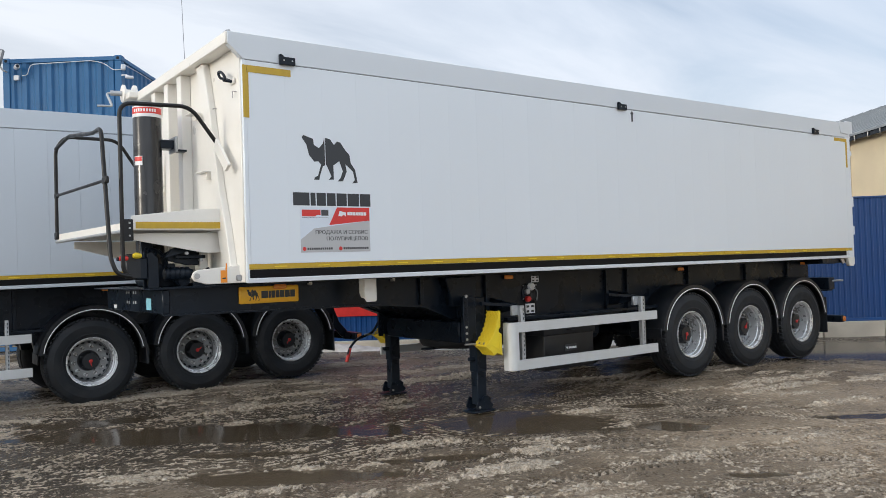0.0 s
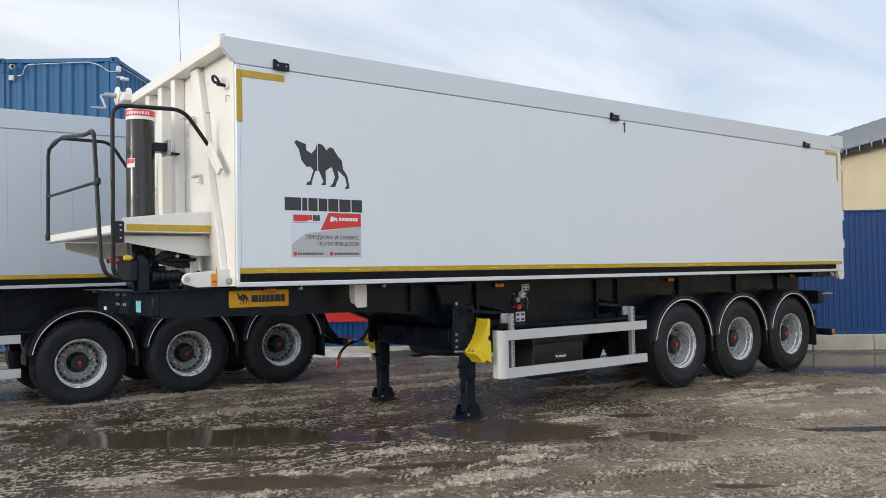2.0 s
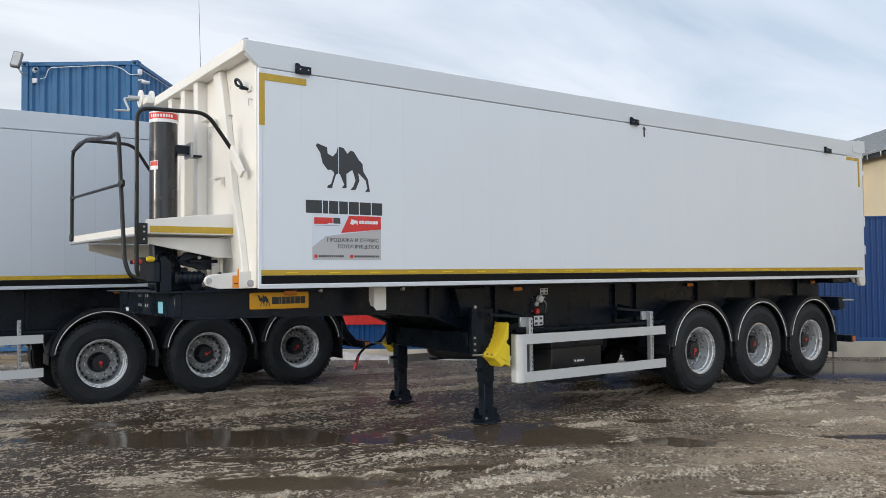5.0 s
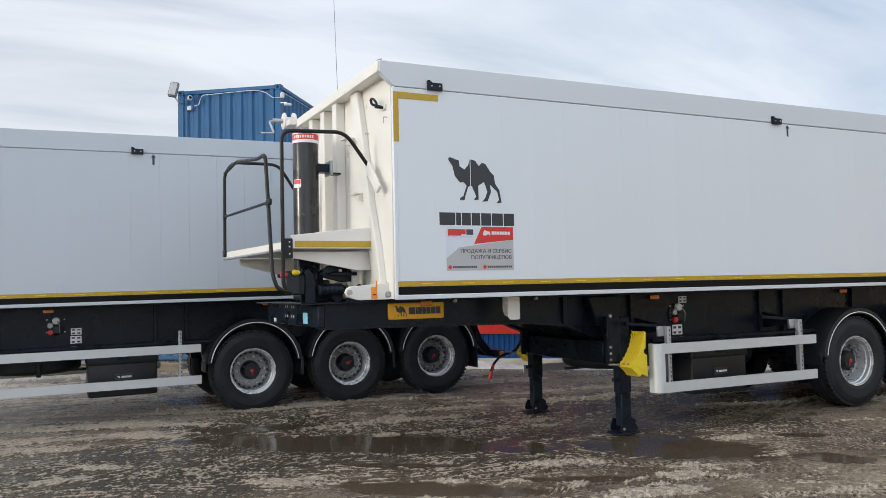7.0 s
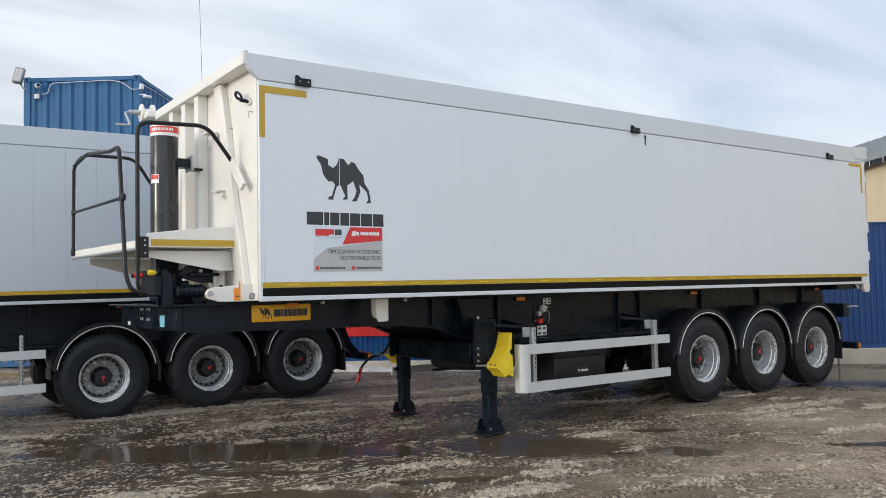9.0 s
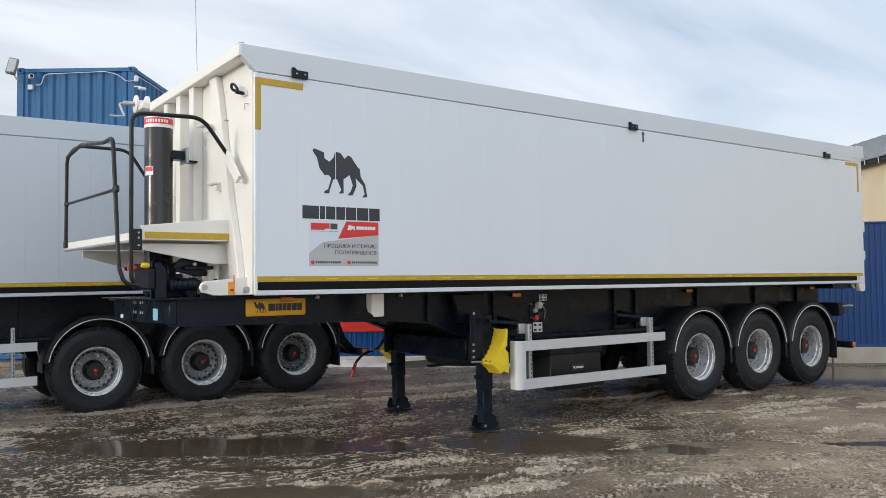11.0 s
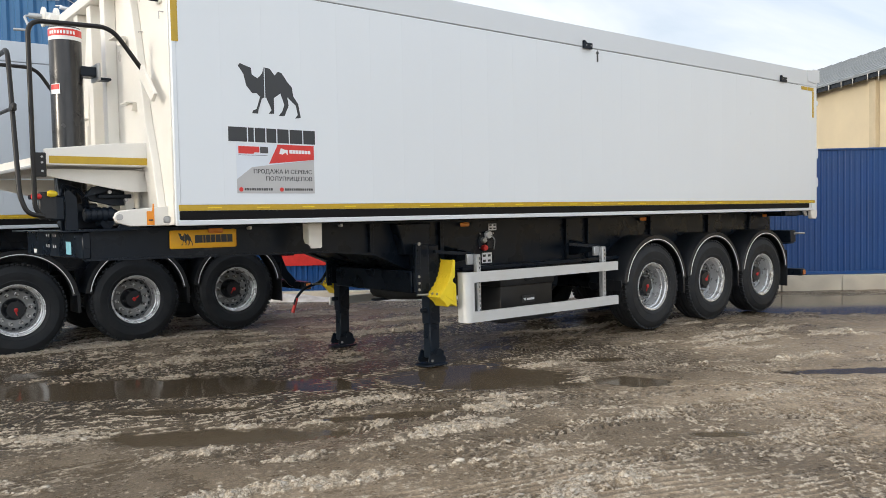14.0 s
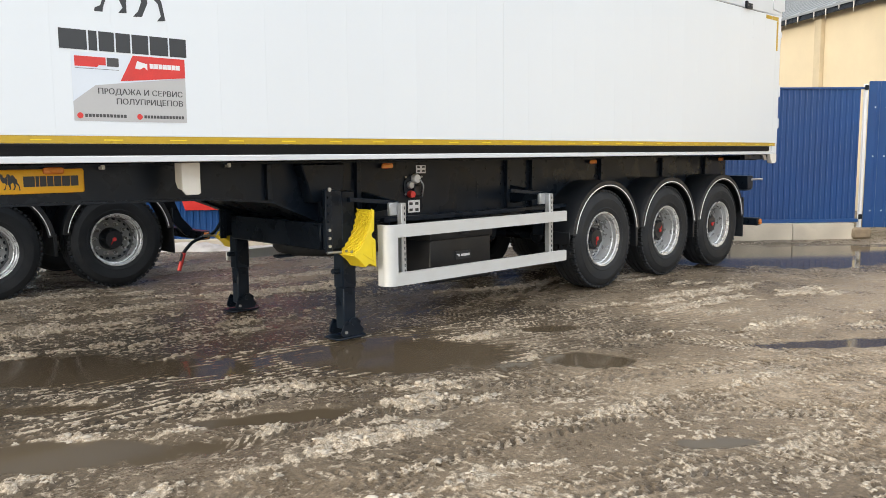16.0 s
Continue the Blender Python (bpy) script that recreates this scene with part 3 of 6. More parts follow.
    part("red_field", prism([(3.665, 1.905), (3.745, 2.058), (4.068, 2.058), (4.068, 1.945)], "y", y - 0.0016, y - 0.0009), RED, st)
    part("red_bar", prism([(3.41, 1.978), (3.535, 1.978), (3.545, 1.99), (3.585, 1.99), (3.585, 2.035), (3.41, 2.035)], "y", y - 0.0008, y), RED, st)
    part("grey_bar", prism([(3.592, 1.985), (3.66, 1.985), (3.66, 2.035), (3.592, 2.035)], "y", y - 0.0008, y), DGREY, st)
    part("grey_line", box(3.41, 3.66, y - 0.0008, y, 1.966, 1.9685), DGREY, st)
    yy = y - 0.0017
    part("white_mark", prism([(3.755, 1.985), (3.77, 2.03), (3.80, 2.02), (3.83, 2.015), (3.83, 1.978), (3.81, 1.995), (3.785, 1.98)], "y", yy - 0.0006, yy), PAPER, st)
    bars(st, 3.845, 4.035, 1.990, 2.018, yy, PAPER, 7, 0.14, "white_block")
    lettering("ПРОДАЖА И СЕРВИС", 4.048, y - 0.0012, 1.828, 0.046, DGREY, st, 0.512)
    lettering("ПОЛУПРИЦЕПОВ", 4.048, y - 0.0012, 1.772, 0.046, DGREY, st, 0.408)
    for x in (3.425, 3.77):
        part("red_dot", solid([(0.017, -0.0008), (0.017, 0)], (x, y - 0.0008, 1.702), segs=18), RED, st)
    bars(st, 3.452, 3.69, 1.694, 1.712, y - 0.0009, DGREY, 12, 0.3, "print_bar")
    bars(st, 3.797, 4.048, 1.694, 1.712, y - 0.0009, DGREY, 13, 0.3, "print_bar")

    # front wall with its ribs
    fw = part("front_wall", box(2.905, 2.93, SIDE + 0.03, FAR - 0.03, 1.44, 3.37, 0.004), CREAM, tr, "white painted steel front wall with ribs")
    part("top_beam", box(2.782, 2.93, SIDE - 0.001, FAR + 0.02, 3.362, 3.458, 0.006), CREAM, fw)
    part("beam_tip", prism([(2.785, 3.458), (2.85, 3.458), (2.83, 3.485), (2.80, 3.475)], "y", SIDE + 0.02, SIDE + 0.05, 0.003), STEEL, fw)
    def rib(ytop, ybot, w0, w1, x=2.81):
        part("rib", prism([(ytop - w0 / 2, 3.362), (ytop + w0 / 2, 3.362), (ybot + w1 / 2, 1.44), (ybot - w1 / 2, 1.44)], "x", x, 2.905, 0.006), CREAM, fw)
    bent = [(7.185, 3.362), (7.005, 3.362), (6.88, 2.966), (6.70, 2.25), (6.56, 1.875), (6.44, 1.44), (6.62, 1.44), (6.764, 1.884), (6.876, 2.378), (7.047, 2.994)]
    part("rib", prism(bent, "x", 2.845, 2.905, 0.006), CREAM, fw)
    part("rib", prism([(2 * MID - a, b) for a, b in bent], "x", 2.845, 2.905, 0.006), CREAM, fw)
    for yc in (7.56, 7.95, 8.36):
        rib(yc, yc, 0.115, 0.115)
    for z, yf in ((2.40, 7.05), (2.95, 7.27), (2.40, 8.25)):
        part("fin", prism([(yf - 0.10, z), (yf + 0.07, z), (yf + 0.01, z - 0.05), (yf - 0.07, z - 0.06)], "x", 2.84, 2.885, 0.004), CREAM, fw)
        part("fin", box(2.79, 2.885, yf - 0.10, yf + 0.07, z, z + 0.012, 0.003), CREAM, fw)
    ring = [(2.83, 6.52 + 0.07 * math.cos(radians(k)), 3.145 + 0.03 * math.sin(radians(k)) + 0.035 * math.cos(radians(k))) for k in range(-60, 241, 30)]
    loop = pipe([(2.90, 6.47, 3.10), *ring, (2.90, 6.44, 3.09)], 0.012, 8, 0.02)
    part("shackle", loop, BLACK, fw, "black steel shackle")
    part("shackle_plate", box(2.885, 2.905, 6.41, 6.49, 3.07, 3.12, 0.005), CREAM, fw)
    for yh, zh in ((6.40, 3.00), (6.85, 2.94), (7.06, 2.86)):
        part("hook", pipe([(2.905, yh, zh), (2.88, yh, zh), (2.88, yh + 0.025, zh + 0.008), (2.88, yh + 0.025, zh - 0.05)], 0.004, 6, 0.01), STEEL, fw)
    # tarpaulin crank at the far end of the beam
    winch = part("tarp_winch", solid([(0.03, -0.06), (0.095, -0.055), (0.095, -0.035), (0.05, -0.03), (0.05, 0.05), (0.10, 0.055), (0.10, 0.08)], (2.74, FAR + 0.22, 3.47), "x", 20), CREAM, tr, "white tarpaulin winch with a cranked steel handle")
    part("roll_tube", rod((2.80, FAR + 0.22, 3.47), (12.6, FAR + 0.16, 3.47), 0.035, 14), CREAM, winch)
    part("gear_shaft", rod((2.68, FAR + 0.22, 3.47), (2.57, FAR + 0.24, 3.47), 0.028, 12), GALV, winch)
    part("crank_handle", pipe([(2.58, FAR + 0.24, 3.47), (2.53, FAR + 0.24, 3.46), (2.56, FAR + 0.14, 3.31), (2.42, FAR + 0.18, 3.31)], 0.012, 8, 0.02), GALV, winch)
    part("winch_bracket", box(2.70, 2.90, FAR, FAR + 0.25, 3.39, 3.46, 0.008), CREAM, winch)

    # maintenance platform
    pf = part("platform", prism([(2.13, 6.72), (2.88, 6.72), (2.88, 8.70), (1.98, 8.70)], "z", 1.885, 1.925, 0.006), CREAM, tr, "white steel platform with an upstand")
    part("fascia", prism([(2.13, 1.885), (2.885, 1.885), (2.885, 2.068), (2.60, 2.052), (2.13, 1.998)], "y", 6.69, 6.715, 0.004), CREAM, pf)
    part("fascia_tape", box(2.16, 2.86, 6.686, 6.69, 1.897, 1.950), TAPE, pf, "yellow reflective tape")
    part("front_fascia", prism([(2.105, 6.70), (2.130, 6.70), (1.980, 8.70), (1.955, 8.70)], "z", 1.882, 1.950, 0.003), CREAM, pf)
    part("lip", rod((2.09, 6.70, 1.878), (1.955, 8.72, 1.878), 0.014, 8), GALV, pf)
    part("gusset", prism([(2.15, 1.865), (2.90, 1.865), (2.90, 1.700), (2.76, 1.695), (2.66, 1.715), (2.15, 1.815)], "y", 6.80, 6.815, 0.003), CREAM, pf)
    part("gusset", prism([(2.05, 1.865), (2.90, 1.865), (2.90, 1.63), (2.72, 1.63), (2.05, 1.80)], "y", 8.40, 8.415, 0.003), CREAM, pf)
    # hand rails
    R = 0.017
    h1 = part("hand_rail", pipe([(2.10, 6.69, 1.52), (2.058, 6.69, 1.58), (2.058, 6.69, 2.885), (2.62, 6.69, 2.905), (2.862, 6.69, 2.58)], R, 10, 0.10), TUBEB, tr, "black tubular hand rail")
    part("rail_plate", box(2.062, 2.14, 6.675, 6.69, 1.80, 1.97, 0.006), TUBEB, h1)
    bolt_row(h1, [(2.11, 6.67, 1.94), (2.11, 6.67, 1.90), (2.11, 6.67, 1.84)], 0.008)
    part("rail_bracket", prism([(6.40, 2.40), (6.47, 2.35), (6.72, 2.57), (6.66, 2.65)], "x", 2.815, 2.843, 0.003), CREAM, h1)
    h2 = part("hand_rail", pipe([(2.10, 6.60, 1.52), (1.99, 6.60, 1.54), (1.95, 6.62, 1.66), (1.95, 6.82, 2.70), (1.95, 7.10, 2.70), (1.98, 7.86, 2.80), (1.97, 8.10, 2.83), (1.95, 8.62, 2.78)], R, 10, 0.09), TUBEB, tr, "black tubular hand rail")
    part("rail_bar", rod((1.95, 6.73, 2.275), (1.95, 8.66, 2.325), 0.013, 10), TUBEB, h2)
    part("rail_lug", box(1.935, 1.965, 6.66, 6.78, 2.245, 2.305, 0.01), TUBEB, h2)
    part("rail_lug", box(1.935, 1.965, 8.60, 8.70, 2.295, 2.355, 0.01), TUBEB, h2)
    h3 = part("hand_rail", pipe([(1.95, 8.66, 1.93), (1.95, 8.64, 2.78), (2.02, 8.55, 2.89), (2.52, 8.62, 2.90), (2.86, 8.66, 2.40)], R, 10, 0.10), TUBEB, tr, "black tubular hand rail")
    part("rail_plate", box(1.935, 1.965, 8.62, 8.72, 1.90, 1.97, 0.006), TUBEB, h3)
    # lifting cylinder
    cy = part("lifting_cylinder", solid([(0.118, 1.50), (0.122, 1.62), (0.122, 3.025), (0.118, 3.037)], (2.50, 7.50, 0), "z", 40), CYLB, tr, "black telescopic lifting cylinder with a red and white band")
    part("label_band", lathe([(0.1225, 2.930), (0.1232, 2.930), (0.1232, 3.027), (0.1225, 3.027)], (2.50, 7.50, 0), "z", 40), PAPER, cy)
    part("red_band", lathe([(0.1236, 2.96), (0.1240, 2.96), (0.1240, 3.015), (0.1236, 3.015)], (2.50, 7.50, 0), "z", 40), RED, cy)
    for k in range(9):                                                # plain bars where the band is printed
        a = radians(200 + k * 11)
        bm = box(-0.0075, 0.0075, -0.0006, 0.0006, -0.013, 0.013)
        bmesh.ops.transform(bm, matrix=Matrix.Translation((2.50 + 0.1247 * math.cos(a), 7.50 + 0.1247 * math.sin(a), 2.987)) @ Matrix.Rotation(a + radians(90), 4, "Z"), verts=bm.verts)
        part("print_bar", bm, PAPER, cy)
    lab = lathe([(0.1228, 2.50), (0.1234, 2.50), (0.1234, 2.58), (0.1228, 2.58)], (2.50, 7.50, 0), "z", 10, None, 190, 232)
    part("label", lab, PAPER, cy)
    lab = lathe([(0.1238, 2.535), (0.1242, 2.535), (0.1242, 2.575), (0.1238, 2.575)], (2.50, 7.50, 0), "z", 10, None, 192, 230)
    part("label_print", lab, RED, cy)
    part("cylinder_clamp", box(2.58, 2.72, 7.42, 7.56, 2.66, 2.74, 0.01), BLACK, cy)
    part("clamp_plate", box(2.71, 2.735, 7.38, 7.58, 2.63, 2.77, 0.006), GALV, cy)
    part("clamp_stay", box(2.73, 2.83, 7.42, 7.54, 2.64, 2.66, 0.006), BLACK, cy)
    # pivot mechanism under the platform
    piv = part("cylinder_cradle", prism([(2.30, 1.41), (2.36, 1.41), (2.38, 1.78), (2.32, 1.84), (2.28, 1.84)], "y", 7.00, 7.04, 0.004), BLACK, tr, "black steel cradle with hoses and couplings")
    part("cradle_plate", prism([(2.46, 1.70), (2.66, 1.80), (2.80, 1.76), (2.80, 1.60), (2.66, 1.60), (2.50, 1.64)], "y", 6.98, 7.02, 0.005), BLACK, piv)
    part("cradle_arm", box(2.55, 2.80, 6.93, 6.98, 1.655, 1.685, 0.005), BLACK, piv)
    part("cradle_foot", prism([(2.66, 1.41), (2.82, 1.41), (2.86, 1.50), (2.80, 1.58), (2.70, 1.50)], "y", 6.86, 6.90, 0.005), BLACK, piv)
    bel = [(0.045, 0.0)]
    for k in range(5):
        bel += [(0.056, 0.012 + k * 0.042), (0.056, 0.034 + k * 0.042), (0.046, 0.038 + k * 0.042)]
    bel += [(0.034, 0.24)]
    part("bellows", solid(bel, (2.44, 6.92, 1.53), "x", 20), BLACK, piv)
    part("valve_block", box(2.19, 2.29, 6.84, 6.95, 1.49, 1.67, 0.012), BLACK, piv)
    part("upright_plate", prism([(2.30, 1.415), (2.39, 1.415), (2.385, 1.66), (2.33, 1.72), (2.30, 1.70)], "y", 6.88, 6.90, 0.003), BLACK, piv)
    part("stay", prism([(2.44, 1.66), (2.50, 1.74), (2.78, 1.79), (2.80, 1.755), (2.52, 1.68)], "y", 6.90, 6.93, 0.003), BLACK, piv)
    for sx, sz in ((2.62, 1.70), (2.72, 1.72), (2.74, 1.64)):
        part("stay_bolt", rod((sx, 6.87, sz), (sx, 6.90, sz), 0.014, 10), STEEL, piv)
    part("bracket_bolt", rod((2.745, 6.83, 1.50), (2.745, 6.87, 1.50), 0.022, 12), STEEL, piv)
    part("white_block", box(2.76, 2.83, 6.96, 7.10, 1.55, 1.86, 0.006), CREAM, piv)
    part("valve_block", box(2.40, 2.58, 7.05, 7.25, 1.42, 1.62, 0.012), BLACK, piv)
    part("cradle_crossbar", rod((2.60, 6.90, 1.47), (2.60, 8.2, 1.47), 0.05, 14), BLACK, piv)
    for k in range(4):
        part("hose", pipe([(2.28 + 0.03 * k, 6.92, 1.66), (2.30 + 0.04 * k, 6.94 + 0.03 * k, 1.76), (2.44 + 0.02 * k, 7.00, 1.72 - 0.03 * k), (2.50, 7.06, 1.50)], 0.011, 8, 0.08), BLACK, piv)
    part("coupling", solid([(0.018, 0), (0.024, 0.02), (0.020, 0.05), (0.013, 0.065)], (2.06, 6.80, 1.665), "x", 12), RED, piv, "red air coupling")
    part("coupling", solid([(0.018, 0), (0.026, 0.02), (0.022, 0.05), (0.013, 0.065)], (2.17, 6.82, 1.685), "x", 12), YELLOW, piv, "yellow air coupling")
    part("coupling_stem", rod((2.05, 6.83, 1.66), (2.30, 6.9, 1.66), 0.016, 8), BLACK, piv)
    part("coupling_carrier", box(2.12, 2.24, 6.84, 6.90, 1.50, 1.70, 0.008), PLASTIC, piv)
    lug = part("pivot_lug", prism([(2.515, 1.50), (2.53, 1.535), (2.56, 1.552), (2.66, 1.560), (2.93, 1.585), (2.93, 1.437), (2.63, 1.437), (2.535, 1.465)], "y", 6.44, 6.475, 0.004), CREAM, tr, "white pivot lug")
    part("pivot_pin", rod((2.552, 6.425, 1.505), (2.552, 6.50, 1.505), 0.022, 16), STEEL, lug)
    part("warning_sticker", prism([(2.745, 1.445), (2.80, 1.445), (2.80, 1.60), (2.79, 1.60), (2.785, 1.545), (2.745, 1.545)], "y", 6.4375, 6.439), ORANGE, lug, "orange warning sticker")
    part("warning_print", box(2.758, 2.79, 6.4365, 6.4374, 1.475, 1.485), DECAL, lug)
    part("corner_bolt", box(2.815, 2.865, 6.285, 6.297, 1.455, 1.505, 0.01), STEEL, lug)

    # chassis
    outline = [(2.42, 1.405), (12.28, 1.415), (12.28, 1.02), (9.0, 0.90), (8.1, 0.86), (5.50, 0.915), (4.99, 1.12), (4.50, 1.165), (2.42, 1.195)]
    ch = part("chassis_beam", prism(outline, "y", 6.865, 6.885, 0.002), BLACK, tr, "black welded chassis beam")
    part("chassis_beam", prism(outline, "y", 8.215, 8.235, 0.002), BLACK, tr)
    low = [(2.42, 1.195), (4.50, 1.165), (4.99, 1.12), (5.50, 0.915), (8.1, 0.86), (9.0, 0.90), (12.28, 1.02)]
    for ya, yb in ((6.82, 6.95), (8.15, 8.28)):
        band = [(x, z - 0.012) for x, z in low] + [(x, z + 0.004) for x, z in low[::-1]]
        part("lower_flange", prism(band, "y", ya, yb), BLACK, ch)
        part("upper_flange", box(2.42, 12.28, ya, yb, 1.405, 1.422, 0.003), BLACK, ch)
    for x in (4.97, 5.45, 5.64, 5.82, 7.69, 8.07, 9.28, 10.58, 11.65):
        zb = 1.135 if x < 5 else 0.93 if x < 6 else 0.885 if x < 8.5 else 0.91 + (x - 9) * 0.034
        part("web_rib", box(x - 0.022, x + 0.022, 6.822, 6.866, zb, 1.404, 0.003), BLACK, ch)
        if 6 < x < 11:
            bolt_row(ch, [(x - 0.07, 6.858, zb + 0.09 + 0.10 * k) for k in range(4)] + [(x + 0.07, 6.858, zb + 0.12 + 0.20 * k) for k in range(2)], 0.010, mat=BLACK)
    bolt_row(ch, [(7.28, 6.862, 1.06 + 0.034 * k) for k in range(5)] + [(6.95, 6.862, 1.02), (7.40, 6.862, 1.33), (8.35, 6.862, 1.20), (8.35, 6.862, 1.12)], 0.008, mat=PLASTIC)
    for x in (3.2, 4.3, 5.0, 6.3, 7.5, 8.6, 9.7, 10.8, 12.0):
        part("crossmember", box(x - 0.05, x + 0.05, 6.885, 8.215, 1.22, 1.36, 0.006), BLACK, ch)
    part("coupling_plate", box(2.46, 4.50, 6.95, 8.15, 1.20, 1.215), BLACK, ch)
    part("sloping_plate", prism([(4.50, 1.165), (4.99, 1.12), (5.50, 0.93), (5.50, 0.945), (4.99, 1.135), (4.50, 1.18)], "y", 6.95, 8.15), BLACK, ch)
    fc = part("front_crossbeam", box(2.40, 2.46, 6.84, 8.66, 1.197, 1.40, 0.008), BLACK, tr, "black front crossbeam")
    part("top_plate", box(2.28, 2.80, 6.80, 8.68, 1.402, 1.414, 0.003), BLACK, fc)
    part("side_board", box(2.42, 2.95, 8.58, 8.66, 1.20, 1.40, 0.006), BLACK, fc)
    part("sticker", box(2.397, 2.3995, 7.16, 7.30, 1.225, 1.325), BLUEST, fc, "pale blue sticker")
    part("sticker", box(2.397, 2.3995, 8.30, 8.40, 1.215, 1.25), PAPER, fc)
    for k in range(8):
        yy0, zz0 = 7.62 + 0.07 * (k % 2) + (0.22 if k >= 4 else 0), (1.27, 1.36)[(k // 2) % 2]
        part("slot", box(2.397, 2.3995, yy0, yy0 + 0.025, zz0, zz0 + 0.025), GREYF, fc)
    plate = part("name_plate", box(3.057, 3.623, 6.846, 6.862, 1.245, 1.394, 0.012, segs=2), PLATEY, tr, "yellow plate with a dark emblem and blocks")
    beast(3.125, 3.245, 1.268, 1.372, 6.8455, DECAL, plate)
    brand_blocks(3.262, 3.585, 1.288, 1.352, 6.8455, DECAL, plate)
    side_lamp(3.435, 6.842, 1.384, tr)
    for x in (lamp_at, 9.11, 12.06):
        side_lamp(x, 6.835, 1.372, tr)
    for x in (4.62, 3.72):
        part("lug", box(x, x + 0.022, 6.80, 6.86, 1.385, 1.415, 0.004), CREAM, tr)
    bs = part("body_support", prism([(4.125, 1.425), (4.255, 1.425), (4.255, 1.222), (4.240, 1.212), (4.150, 1.212), (4.125, 1.245)], "y", 6.52, 6.532, 0.003), CREAM, tr, "white body support bracket")
    for xa in (4.125, 4.247):
        part("cheek", prism([(6.532, 1.425), (6.62, 1.425), (6.62, 1.30), (6.59, 1.255), (6.532, 1.245)], "x", xa, xa + 0.008, 0.002), CREAM, bs)

    # landing legs
    for yc, out in ((6.66, -1), (8.295, 1)):
        lg = part("landing_leg", box(5.450, 5.585, yc - 0.08, yc + 0.045, 0.42, 1.19, 0.010), BLACK, tr, "black steel landing leg on a flat foot")
        part("inner_leg", box(5.458, 5.578, yc - 0.072, yc + 0.036, 0.09, 0.43, 0.008), BLACK, lg)
        part("leg_plate", box(5.290, 5.350, yc - 0.095, yc - 0.075, 0.72, 1.21, 0.004), BLACK, lg)
        part("leg_rib", box(5.345, 5.455, yc - 0.085, yc + 0.03, 0.74, 1.20, 0.006), BLACK, lg)
        bolt_row(lg, [(5.320, yc - 0.10, 0.77 + 0.062 * k) for k in range(3)], 0.013, mat=STEEL if out < 0 else BLACK)
        bolt_row(lg, [(5.320, yc - 0.10, 0.96 + 0.062 * k) for k in range(4)], 0.012, mat=BLACK)
        bolt_row(lg, [(5.325, yc - 0.10, 1.205)], 0.017, mat=STEEL if out < 0 else BLACK)
        for s in (-1, 1):
            part("foot_cheek", prism([(5.405, 0.070), (5.425, 0.128), (5.452, 0.168), (5.480, 0.150), (5.512, 0.180), (5.560, 0.182), (5.602, 0.150), (5.596, 0.118), (5.632, 0.080), (5.605, 0.040), (5.430, 0.040)], "y", yc - 0.018 + s * 0.082 - 0.007, yc - 0.018 + s * 0.082 + 0.007, 0.003), BLACK, lg)
            part("foot_bolt", rod((5.450, yc - 0.018 + s * 0.098, 0.075), (5.450, yc - 0.018 + s * 0.070, 0.075), 0.013, 10), STEEL if s < 0 else BLACK, lg)
        part("foot_pin", rod((5.525, yc - 0.115, 0.145), (5.525, yc + 0.08, 0.145), 0.024, 6), BLACK, lg)
        part("foot_plate", prism([(5.365, yc - 0.085), (5.405, yc - 0.115), (5.630, yc - 0.115), (5.668, yc - 0.085), (5.668, yc + 0.065), (5.630, yc + 0.09), (5.405, yc + 0.09), (5.365, yc + 0.065)], "z", 0.018, 0.034, 0.004), BLACK, lg)
        part("leg_knob", rod((5.390, yc - 0.03, 0.56), (5.455, yc - 0.03, 0.56), 0.022, 12), BLACK, lg)
    part("leg_crossbeam", box(5.36, 5.52, 6.74, 8.14, 0.72, 0.94, 0.01), BLACK, tr)
    part("leg_bracket", prism([(5.20, 1.40), (5.62, 1.40), (5.58, 1.10), (5.30, 1.10)], "y", 6.74, 6.87, 0.01), BLACK, tr)
    part("bent_pipe", pipe([(5.60, 7.60, 0.82), (5.545, 7.60, 0.76), (5.548, 7.60, 0.66), (5.64, 7.60, 0.595), (6.05, 7.60, 0.595)], 0.017, 10, 0.06), BLACK, tr)
    part("leg_crank", pipe([(5.56, 8.32, 0.95), (5.53, 8.52, 0.93), (5.41, 8.55, 0.735), (5.19, 8.55, 0.68), (5.09, 8.55, 0.58), (5.06, 8.55, 0.50)], 0.016, 8, 0.06), BLACK, tr)
    part("crank_grip", rod((5.095, 8.55, 0.575), (5.04, 8.55, 0.415), 0.019, 10), RED, tr, "red crank grip")

    # side guard
    prof = [(guard_end, 0.815), (guard_end, 0.912), (5.78, 0.918), (5.765, 0.918), (5.765, 0.432), (5.78, 0.432), (guard_end, 0.428), (guard_end, 0.528), (5.795, 0.534), (5.795, 0.817)]
    nb = bmesh.new()
    vs = [nb.verts.new((x, 6.31, z)) for x, z in prof]
    bmesh.ops.triangle_fill(nb, edges=[nb.edges.new((vs[i], vs[(i + 1) % len(vs)])) for i in range(len(vs))], use_beauty=True)
    r = bmesh.ops.extrude_face_region(nb, geom=list(nb.faces))
    bmesh.ops.translate(nb, verts=[e for e in r["geom"] if isinstance(e, bmesh.types.BMVert)], vec=(0, 0.035, 0))
    bmesh.ops.recalc_face_normals(nb, faces=nb.faces)
    sg = part("side_guard", nb, GUARD, tr, "pale metal side guard of two rails")
    bend = lathe([(0.035, 0.432), (0.070, 0.432), (0.070, 0.918), (0.035, 0.918), (0.035, 0.432)], (5.765, 6.38, 0), "z", 10, None, 180, 270)
